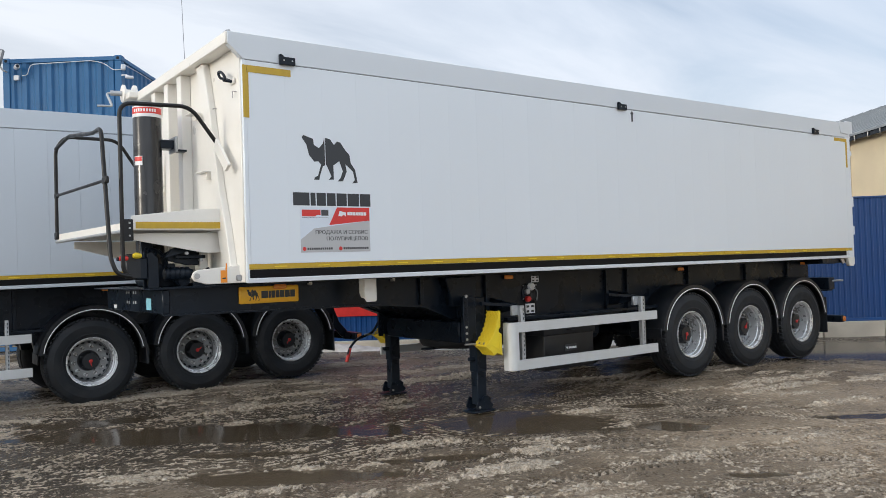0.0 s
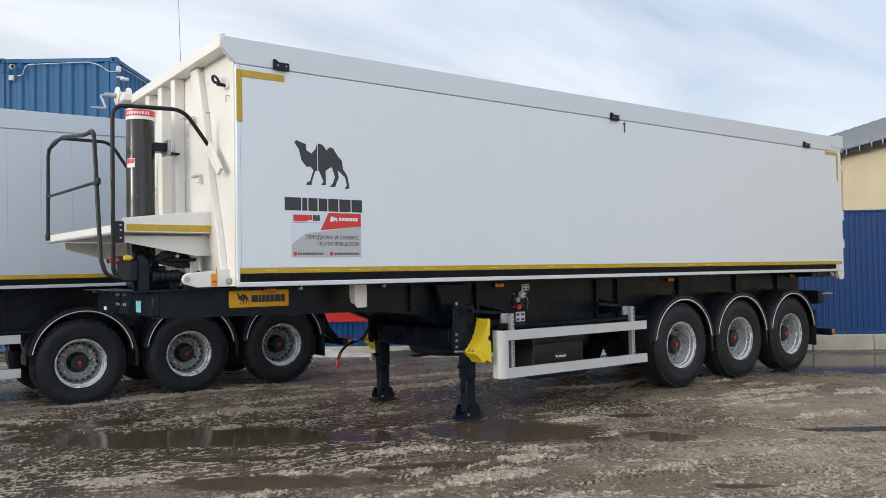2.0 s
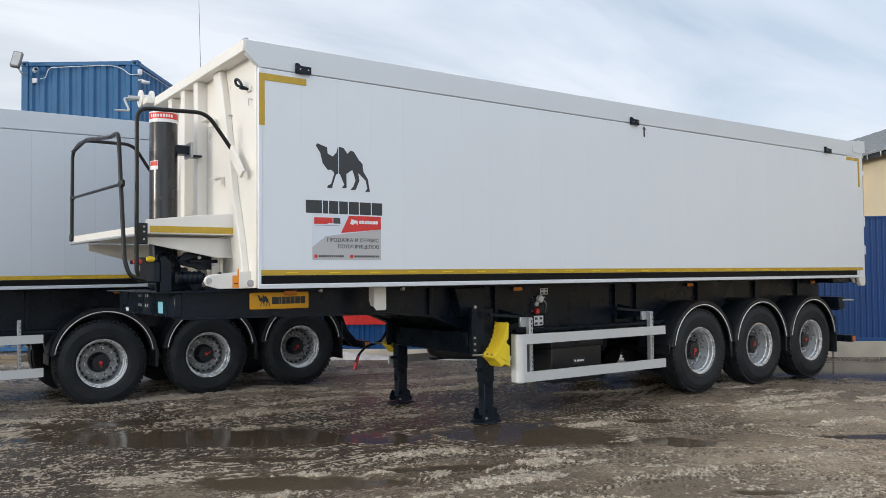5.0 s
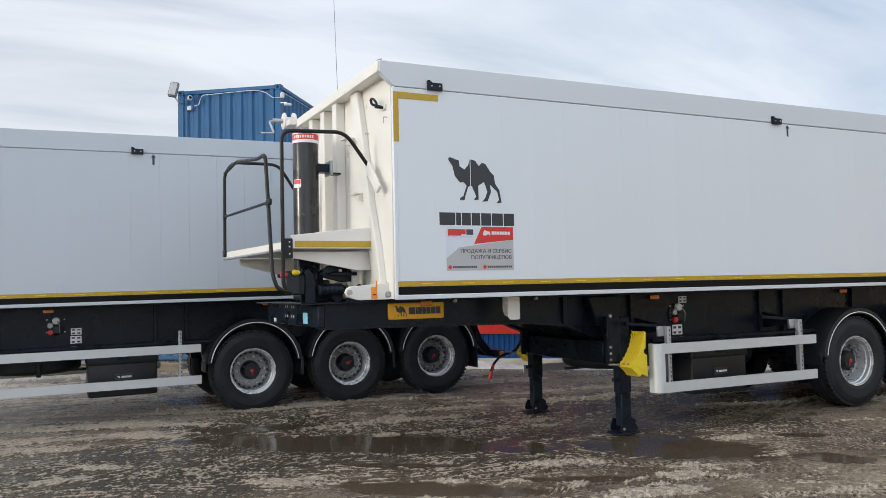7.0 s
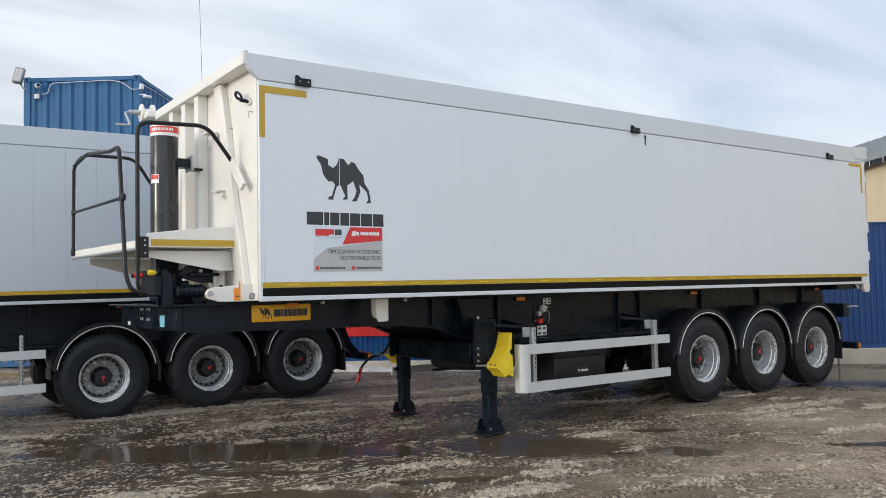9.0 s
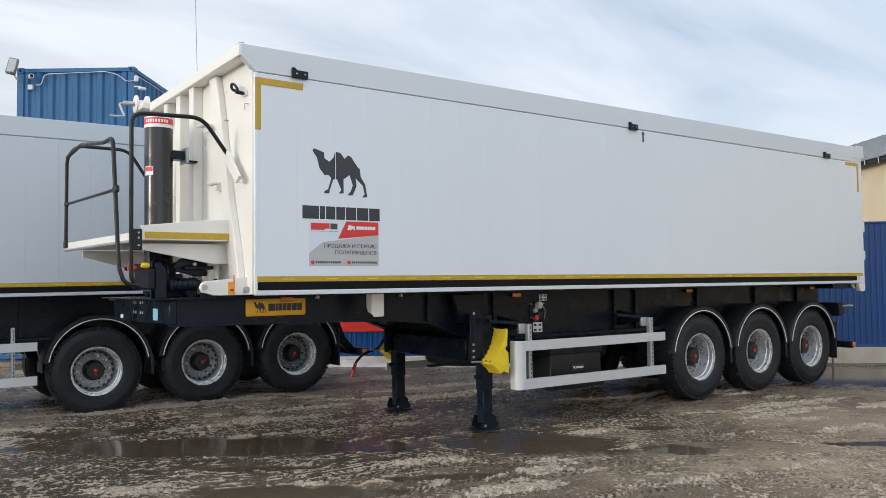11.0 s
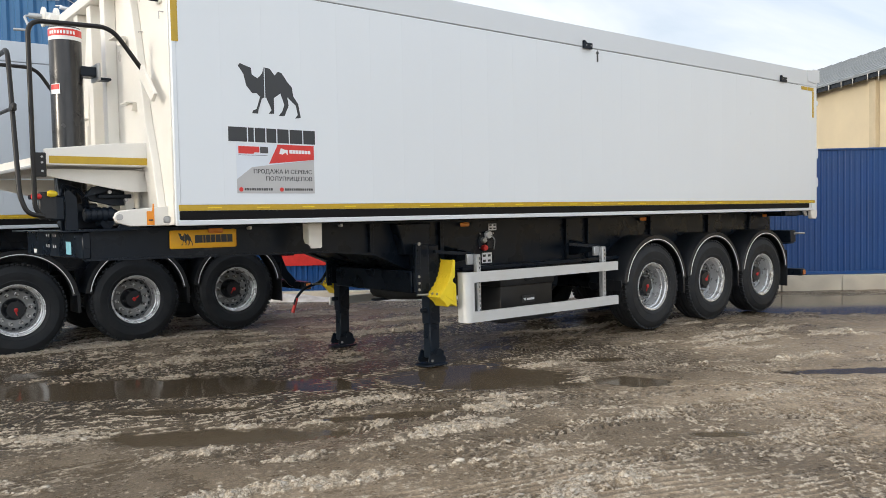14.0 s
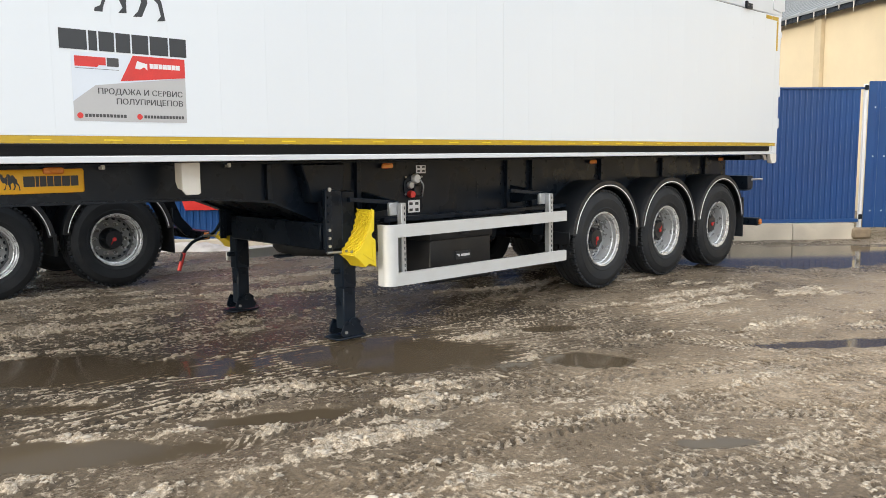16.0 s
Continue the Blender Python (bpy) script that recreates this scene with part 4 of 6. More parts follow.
    part("guard_nose", bend, GUARD, sg)
    part("guard_nose_back", box(5.695, 5.73, 6.38, 6.44, 0.432, 0.918), GUARD, sg)
    for a, b in ((5.866, 5.915), (post_2[0] + 0.035, post_2[1] + 0.004)):
        gp = part("guard_post", box(a, b, 6.347, 6.40, 0.45, 1.085, 0.004), GALV, tr, "galvanised slotted guard post")
        for k in range(13):
            part("slot", box((a + b) / 2 + 0.002, (a + b) / 2 + 0.011, 6.3455, 6.3475, 0.48 + k * 0.046, 0.505 + k * 0.046), BLACK, gp)
        if label.startswith("light"):
            continue
        part("post_head", box(a - 0.075, b - 0.02, 6.40, 6.435, 0.985, 1.088, 0.006), GALV, gp)
        arm = prism([(6.40, 1.09), (6.86, 1.16), (6.86, 0.98), (6.80, 0.98), (6.44, 1.04)], "x", a + 0.01, b - 0.01, 0.004)
        part("guard_arm", arm, BLACK, gp)
        part("arm_strut", prism([(a - 0.42, 1.145), (b - 0.02, 1.10), (b - 0.02, 1.07), (a - 0.42, 1.11)], "y", 6.46, 6.50, 0.003), BLACK, gp)
    part("long_beam", box(5.95, 8.48, 6.66, 6.72, 0.905, 0.945, 0.005), BLACK, tr)
    part("far_side_guard", box(5.65, 7.96, 8.755, 8.79, 0.43, 0.53, 0.006), GUARD, tr)
    part("far_side_guard", box(5.65, 7.96, 8.755, 8.79, 0.815, 0.915, 0.006), GUARD, tr)

    # tool box, spare wheel, air tanks
    q = box_at
    tb = part("tool_box", box(q, q + 0.80, 6.76, 7.30, 0.30, 0.84, 0.025, segs=2), PLASTIC, tr, "black plastic tool box")
    part("lid", box(q - 0.015, q + 0.815, 6.745, 7.31, 0.69, 0.875, 0.02, segs=2), PLASTIC, tb)
    part("latch", box(q + 0.34, q + 0.48, 6.735, 6.75, 0.74, 0.80, 0.006), BLACK, tb)
    part("label", box(q + 0.31, q + 0.51, 6.752, 6.7575, 0.50, 0.575), DECAL, tb)
    bars(tb, q + 0.38, q + 0.495, 0.526, 0.548, 6.7512, PAPER, 7, 0.15, "label_block")
    part("label_mark", prism([(q + 0.325, 0.55), (q + 0.365, 0.55), (q + 0.36, 0.522), (q + 0.345, 0.53)], "y", 6.7504, 6.7516), PAPER, tb)
    sp = part("spare_wheel", lathe([(0.29, -0.13), (0.33, -0.18), (0.43, -0.19), (0.50, -0.17), (0.53, -0.13), (0.53, 0.13), (0.50, 0.17), (0.43, 0.19), (0.33, 0.18), (0.29, 0.13)], (spare_x, 7.50, 0.79), "z", 44), RUBBER, tr, "spare tyre lying flat in a carrier under the chassis")
    part("spare_rim", solid([(0.29, -0.12), (0.2, 0.05)], (spare_x, 7.50, 0.79), "z", 28), SILVER, sp)
    part("carrier_bar", box(spare_x - 0.6, spare_x + 0.6, 7.46, 7.54, 0.59, 0.615, 0.006), BLACK, sp)
    part("carrier_hanger", box(spare_x + 0.02, spare_x + 0.07, 6.94, 7.0, 0.58, 0.92, 0.005), BLACK, sp)
    tank_x = q + 0.42 if label.startswith("light") else 7.75
    part("air_tank", solid([(0.10, -0.47), (0.13, -0.44), (0.13, 0.44), (0.10, 0.47)], (tank_x, 7.60, 0.68), "y", 24), BLACK, tr)
    # extra tank, itself unseen, added to block the bright background in the gap
    part("air_tank", solid([(0.10, -0.35), (0.14, -0.32), (0.14, 0.32), (0.10, 0.35)], (tank_x + 0.05, 7.98, 0.66), "x", 24), BLACK, tr)
    # red and white parking valve and its signs
    v = valve_at
    vp = part("valve_panel", solid([(0.112, 0.0), (0.112, -0.012), (0.10, -0.016)], (v + 0.000, 6.865, 1.185), segs=26), BLACK, tr, "round valve panel with red and white knobs")
    part("valve_body", box(v - 0.030, v + 0.050, 6.80, 6.852, 1.10, 1.20, 0.012), PLASTIC, vp)
    part("knob", solid([(0.030, 0), (0.034, -0.02), (0.028, -0.04)], (v - 0.055, 6.85, 1.20), segs=16), GALV, vp)
    part("knob", solid([(0.030, 0), (0.034, -0.025), (0.028, -0.05)], (v - 0.050, 6.85, 1.12), segs=16), RED, vp, "red knob")
    part("knob", solid([(0.042, 0), (0.045, -0.02), (0.036, -0.045)], (v + 0.010, 6.85, 1.255), segs=18), PAPER, vp)
    part("valve_lever", pipe([(v + 0.020, 6.79, 1.25), (v + 0.050, 6.77, 1.20), (v + 0.050, 6.79, 1.10)], 0.007, 8, 0.03), DISC, vp)
    bolt_row(vp, [(v - 0.090, 6.852, 1.27), (v + 0.100, 6.852, 1.27), (v - 0.095, 6.852, 1.12), (v + 0.105, 6.852, 1.12)], 0.009)
    for a, b, c, d in signs:
        s = part("sign_plate", box(a, b, 6.857, 6.8635, c, d, 0.002), PAPER, tr, "small white instruction plate")
        for k in range(4):
            u, w = a + 0.012 + (k % 2) * (b - a) * 0.5, c + 0.012 + (k // 2) * (d - c) * 0.5
            part("print_bar", box(u, u + (b - a) * 0.28, 6.8558, 6.8568, w, w + (d - c) * 0.22), DECAL, s)

    # axles, wheels and mudguards
    for x, hub_z in axles:
        ax = part("axle", rod((x, 6.76, hub_z), (x, 8.34, hub_z), 0.075, 16), BLACK, tr, "black axle tube with air springs")
        for ys in (6.98, 8.12):
            part("air_spring", solid([(0.10, 0.62), (0.15, 0.66), (0.15, 0.86), (0.10, 0.90)], (x + 0.42, ys, 0), "z", 22), RUBBER, ax)
            part("trailing_arm", prism([(x - 0.50, 0.66), (x - 0.40, 0.72), (x + 0.55, 0.62), (x + 0.55, 0.56), (x - 0.40, 0.58)], "y", ys - 0.05, ys + 0.05, 0.006), BLACK, ax)
            part("arm_bracket", prism([(x - 0.62, 0.95), (x - 0.34, 0.95), (x - 0.40, 0.60), (x - 0.54, 0.60)], "y", ys - 0.07, ys + 0.07, 0.005), BLACK, ax)
        part("brake_chamber", solid([(0.06, -0.10), (0.085, -0.08), (0.085, 0.08), (0.06, 0.10)], (x - 0.22, 7.20, 0.56), "x", 18), BLACK, ax)
        make_wheel(tr, (x, 6.685, hub_z))
        make_wheel(tr, (x, 8.415, hub_z), True)
        arch(x, 6.485, 6.86, tr, arch_lift)
        arch(x, 8.24, 8.615, tr, arch_lift)
    part("mud_flap", box(axles[2][0] + 0.642, axles[2][0] + 0.657, 6.49, 6.86, 0.33, 0.86, 0.004), RUBBER, tr, "black rubber mud flap")
    part("mud_flap", box(axles[2][0] + 0.642, axles[2][0] + 0.657, 8.24, 8.61, 0.33, 0.86, 0.004), RUBBER, tr)
    for xa in (axles[0][0] + 0.655, axles[1][0] + 0.655):
        part("guard_skirt", box(xa - 0.02, xa + 0.02, 6.52, 6.86, 0.42, 0.66, 0.006), PLASTIC, tr)
    part("guard_skirt", box(axles[0][0] - 0.60, axles[0][0] - 0.585, 6.52, 6.86, 0.53, 0.66, 0.006), PLASTIC, tr)
    # rear crossbeam and underrun bar
    rb = part("rear_crossbeam", box(12.20, 12.36, 6.50, 8.60, 0.965, 1.145, 0.008), BLACK, tr, "black rear crossbeam")
    part("rear_hook", pipe([(12.30, 6.52, 1.09), (12.36, 6.44, 1.10), (12.42, 6.40, 1.095)], 0.014, 8, 0.03), STEEL, rb)
    part("rear_step", box(12.20, 12.34, 6.52, 6.80, 0.945, 0.962, 0.003), BLACK, rb)
    ub = part("underrun_bar", box(12.45, 12.56, 6.46, 8.64, 0.455, 0.560, 0.010), BLACK, tr, "black rear underrun bar")
    part("end_lamp", box(12.47, 12.54, 6.435, 6.458, 0.470, 0.545, 0.008), ENDLAMP, ub, "amber end lamp")
    for y in (6.80, 8.30):
        part("bar_arm", prism([(12.08, 1.02), (12.24, 1.02), (12.36, 0.72), (12.50, 0.565), (12.50, 0.46), (12.40, 0.50), (12.24, 0.68)], "y", y - 0.03, y + 0.03, 0.006), BLACK, ub)
    return tr


make_trailer(7.96, (7.70, 7.79), 6.56, 6.13, 6.45, ((6.39, 6.53, 0.955, 1.065), (6.49, 6.605, 1.300, 1.372)), 6.02, ((8.884, 0.548), (10.162, 0.548), (11.437, 0.538)), 0.0,
             "white aluminium tipper semi-trailer on three axles, parked on its landing legs")
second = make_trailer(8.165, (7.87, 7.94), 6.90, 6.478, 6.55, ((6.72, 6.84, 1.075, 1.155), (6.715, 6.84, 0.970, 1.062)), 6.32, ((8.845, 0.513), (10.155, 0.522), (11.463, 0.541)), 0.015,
                      "light-coloured tipper semi-trailer on three axles, parked behind the white one")
# it stands a little nose-down
PIVOT = Vector((4.0, 11.5, 0.5))
second.matrix_basis = Matrix.Translation(PIVOT) @ Matrix.Rotation(-0.007, 4, "Y") @ Matrix.Translation(-PIVOT) @ Matrix.Translation(Vector((-6.206, 3.975, 0))) @ second.matrix_basis
# its white walls and rails take the greyer, darker tone
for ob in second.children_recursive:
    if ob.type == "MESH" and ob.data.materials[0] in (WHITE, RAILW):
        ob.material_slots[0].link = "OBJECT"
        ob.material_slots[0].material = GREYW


def wheel_chock(y0, label):
    """A yellow wheel chock: a thin curved wedge, its broad hollow face crossed by ribs, held on a pin."""
    y1 = y0 + 0.19
    face = [(5.418, 0.700), (5.473, 0.755), (5.525, 0.820), (5.565, 0.900), (5.588, 0.970), (5.601, 1.044)]
    back = [(5.625, 1.042), (5.619, 0.882), (5.593, 0.860), (5.595, 0.835), (5.631, 0.810), (5.635, 0.594), (5.568, 0.625), (5.523, 0.600), (5.483, 0.650)]
    c = part("wheel_chock", prism(face + back, "y", y0, y1, 0.004), YELLOW)
    top(c, label, "wheel chock", "wheel chocks")
    span = np.linspace(0, 1, len(face))
    fx, fz = np.array([p[0] for p in face]), np.array([p[1] for p in face])
    def on_face(v, u):
        return (float(np.interp(v, span, fx)) - 0.004, y0 + (y1 - y0) * u, float(np.interp(v, span, fz)) + 0.004)
    for k in range(-3, 8):
        for way in (1, -1):
            steps = [(k / 8 + d * 0.5, d if way > 0 else 1 - d) for d in np.linspace(0, 1, 6)]
            line = [on_face(v, u) for v, u in steps if -0.01 <= v <= 1.01]
            if len(line) > 1:
                part("rib", pipe(line, 0.0060, 6, 0.004), YELLOW, c)
    for u in (0.25, 0.62):
        p, q = Vector(on_face(0.08, u)), Vector(on_face(0.08, u)) + Vector((-0.006, 0, 0.006))
        part("bolt", rod(p, q, 0.013, 10), DISC, c)
    part("side_rib", prism([(5.50, 0.705), (5.612, 0.640), (5.612, 0.655), (5.51, 0.718)], "y", y0 - 0.005, y0, 0.001), YELLOW, c)
    part("side_rib", prism([(5.585, 0.80), (5.60, 0.80), (5.612, 0.655), (5.598, 0.655)], "y", y0 - 0.005, y0, 0.001), YELLOW, c)
    part("pin", rod((5.29, y1 - 0.02, 0.722), (5.43, y1 - 0.02, 0.716), 0.011, 10), STEEL, c)
    return c


wheel_chock(6.385, "yellow plastic wheel chock hung beside the landing leg")
wheel_chock(8.37, "yellow plastic wheel chock hung behind the far landing leg")

# ---- yard: fence, buildings, containers ----
FDIR = Vector((0.755, -0.655, 0)).normalized()      # along the fence, towards the gate
FN = Vector((-0.655, -0.755, 0)).normalized()       # out of the fence, towards the yard
F0 = Vector((14.87, 7.30, 0))


def on_fence(u, out, z):
    p = F0 + FDIR * u + FN * out
    return Vector((p.x, p.y, z))


def fence_box(u0, u1, o0, o1, z0, z1, bevel=0.0):
    bm = box(u0, u1, -o1, -o0, z0, z1, bevel)
    m = Matrix(((FDIR.x, -FN.x, 0, F0.x), (FDIR.y, -FN.y, 0, F0.y), (0, 0, 1, 0), (0, 0, 0, 1)))
    bmesh.ops.transform(bm, matrix=m, verts=bm.verts)
    return bm


def profiled(u0, u1, pitch, depth, z0, z1, out=0.0, rib=0.4):
    """A trapezoid-ribbed sheet along the fence line."""
    nb = bmesh.new()
    us, k = [], 0
    a = u0
    while a < u1 - 1e-6:
        e = min(a + pitch, u1)
        for f, d in ((0.0, 0), (1 - rib - 0.08, 0), (1 - rib, depth), (0.92, depth), (1.0, 0)):
            if a + f * pitch <= e + 1e-6:
                us.append((a + f * pitch, d))
        a += pitch
    front, back = [], []
    for u, d in us:
        for rows, off in ((front, 0.0), (back, -0.004)):
            rows.append((nb.verts.new(on_fence(u, out + d + off, z0)), nb.verts.new(on_fence(u, out + d + off, z1))))
    for rows in (front, back):
        for (a0, a1), (b0, b1) in zip(rows, rows[1:]):
            if (a0.co - b0.co).length > 1e-5:
                nb.faces.new((a0, b0, b1, a1))
    bmesh.ops.recalc_face_normals(nb, faces=nb.faces)
    return nb


fence = root("fence", on_fence(-5, 0, 0), "bright blue profiled steel fence on a concrete kerb", "fence", kind="structure")
u = -11.2
while u < 1.2:
    e = min(u + 1.1, 1.445)
    part("sheet", profiled(u, e, 0.10, 0.010, 0.30 if u > -4 else 0.16, 2.48, 0.0, 0.35), FENCEB, fence)
    u += 1.1
part("top_capping", fence_box(-11.2, 1.445, -0.02, 0.03, 2.475, 2.51, 0.006), FENCEB, fence)
part("bottom_trim", fence_box(-4.0, 1.445, -0.01, 0.035, 0.285, 0.345, 0.01), FENCEB, fence)
for k in range(5):
    part("fence_post", fence_box(-11.1 + k * 2.5, -11.02 + k * 2.5, -0.12, -0.04, 0, 2.45, 0.005), GALV, fence)
gate_post = part("gate_post", fence_box(1.455, 1.505, -0.03, 0.03, 0.12, 2.56, 0.006), PAPER, fence, "pale galvanised gate post")
part("post_hinge", fence_box(1.44, 1.50, 0.031, 0.06, 2.46, 2.54, 0.006), BLACK, gate_post)
part("post_hinge", fence_box(1.44, 1.50, 0.031, 0.06, 0.34, 0.42, 0.006), BLACK, gate_post)
part("post_foot", fence_box(1.30, 1.62, -0.1, 0.16, 0.02, 0.20, 0.03), WOOD, gate_post)

gate = root("gate", on_fence(2.8, 0.05, 0), "blue profiled steel gate leaf with riveted rows", "gate", kind="structure")
u = 1.512
while u < 5.4:
    part("sheet", profiled(u, u + 1.14, 0.19, 0.018, 0.20, 2.60, 0.06, 0.25), FENCEB, gate)
    u += 1.14
for z in (0.48, 1.38, 2.18):
    for k in range(20):
        part("rivet", rod(on_fence(1.62 + k * 0.19, 0.060, z), on_fence(1.62 + k * 0.19, 0.066, z), 0.011, 8), PAPER, gate)
part("gate_edge", fence_box(1.512, 1.58, 0.03, 0.058, 0.19, 2.60, 0.008), FENCEB, gate)

kerb = root("kerb", on_fence(-4, 0.1, 0), "pale concrete kerb blocks under the fence", "kerb", kind="structure")
rng = random.Random(4)
u = -3.9
while u < 1.2:
    w = 1.05
    part("block", fence_box(u, u + w - 0.012, -0.12, 0.10 + rng.uniform(-0.012, 0.012), -0.05, 0.282 + rng.uniform(-0.008, 0.006), 0.012), CONCRETE, kerb)
    u += w
part("block", fence_box(-11.2, -3.92, -0.12, 0.06, -0.05, 0.15, 0.01), CONCRETE, kerb)

banner = part("banner", prism([(0, 0.62), (-0.24, 1.40), (1.9, 1.40), (1.9, 0.62)], "y", -0.006, 0.0), RED)
m_f = Matrix(((FDIR.x, -FN.x, 0, 0), (FDIR.y, -FN.y, 0, 0), (0, 0, 1, 0), (0, 0, 0, 1)))
mid = banner.location.copy()
banner.matrix_basis = Matrix.Translation(on_fence(-9.62 + mid.x, 0.03, mid.z)) @ m_f
top(banner, "red banner with a slanted edge on the blue fence", "banner")

# snow bank along the far part of the fence
def lump_strip(name, u0, u1, o0, o1, h, label, seed):
    nb = bmesh.new()
    nu, no = int((u1 - u0) / 0.07), 9
    grid = []
    for i in range(nu + 1):
        row = []
        for j in range(no + 1):
            u, s = u0 + (u1 - u0) * i / nu, j / no
            o = o0 + (o1 - o0) * s
            z = h * max(0, math.sin(math.pi * s)) ** 0.7 * (0.55 + 0.6 * noise.noise((u * 1.3, o * 2, seed))) + 0.02 * noise.noise((u * 9, o * 9, seed))
            row.append(nb.verts.new(on_fence(u, o + 0.03 * noise.noise((u * 2, 7, seed)), max(-0.02, z) if 0 < j < no else -0.03)))
        grid.append(row)
    for a, b in zip(grid, grid[1:]):
        for j in range(no):
            nb.faces.new((a[j], b[j], b[j + 1], a[j + 1]))
    bmesh.ops.recalc_face_normals(nb, faces=nb.faces)
    return top(part(name, nb, SNOW, smooth=True), label, "snow", kind="stuff")


lump_strip("snow_bank", -11.0, -4.0, 0.02, 0.55, 0.17, "dirty white snow bank along the fence", 3.0)

# cream building with a grey metal roof
EAVE, BP, BD = 5.05, Vector((23.75, 10.35, 0)), Vector((0.56, 0.828, 0)).normalized()
BN = Vector((-BD.y, BD.x, 0))


def b_box(u0, u1, o0, o1, z0, z1, bevel=0.0):
    bm = box(u0, u1, o0, o1, z0, z1, bevel)
    m = Matrix(((BD.x, -BN.x, 0, BP.x), (BD.y, -BN.y, 0, BP.y), (0, 0, 1, 0), (0, 0, 0, 1)))
    bmesh.ops.transform(bm, matrix=m, verts=bm.verts)
    return bm


house = root("warehouse", (BP.x, BP.y, 0), "long cream plastered warehouse with a grey metal roof", "building")
part("wall", b_box(-22, 22, 0.0, 0.35, -0.1, EAVE), PLASTER, house)
part("back_wall", b_box(-22, 22, 13.65, 14.0, -0.1, EAVE), PLASTER, house)
part("end_wall", b_box(-22, -21.7, 0.35, 13.65, -0.1, EAVE + 0.4), PLASTER, house)
part("end_wall", b_box(21.7, 22, 0.35, 13.65, -0.1, EAVE + 0.4), PLASTER, house)
for k in range(-5, 7):
    part("pilaster", b_box(k * 3.4 - 0.60, k * 3.4 - 0.33, -0.13, 0.0, 0, EAVE - 0.02, 0.012), PIER, house)
def b_prism(points, u0, u1):
    bm = prism(points, "x", u0, u1)
    m = Matrix(((BD.x, -BN.x, 0, BP.x), (BD.y, -BN.y, 0, BP.y), (0, 0, 1, 0), (0, 0, 0, 1)))
    bmesh.ops.transform(bm, matrix=m, verts=bm.verts)
    return bm
roof = part("roof", b_prism([(-0.35, EAVE - 0.04), (7, EAVE + 2.7), (14.35, EAVE - 0.04), (14.35, EAVE + 0.02), (7, EAVE + 2.78), (-0.35, EAVE + 0.02)], -22.4, 22.4), ROOFM, house)
part("eave_board", b_box(-22.3, 22.3, -0.30, -0.24, EAVE - 0.16, EAVE + 0.0, 0.01), BLACK, roof)
for k in range(60):
    a = -22.2 + k * 0.74
    part("roof_seam", b_prism([(-0.35, EAVE + 0.02), (7, EAVE + 2.78), (7, EAVE + 2.81), (-0.35, EAVE + 0.05)], a, a + 0.03), ROOFM, roof)
rng = random.Random(8)
for k in range(34):
    a = -7 + k * 0.55 + rng.uniform(-0.2, 0.2)
    part("icicle", rod(BP + BD * a + BN * 0.33 + Vector((0, 0, EAVE - 0.03)), BP + BD * a + BN * 0.33 + Vector((0, 0, EAVE - 0.12 - rng.uniform(0, 0.18))), 0.02, 6, r2=0.003), SNOW, roof)

# stacked containers
CX = Vector((0.81, -0.586, 0)).normalized()
CB = Vector((CX.y * -1, CX.x, 0))                      # towards the back
C_TR = Vector((4.79, 17.55, 0))


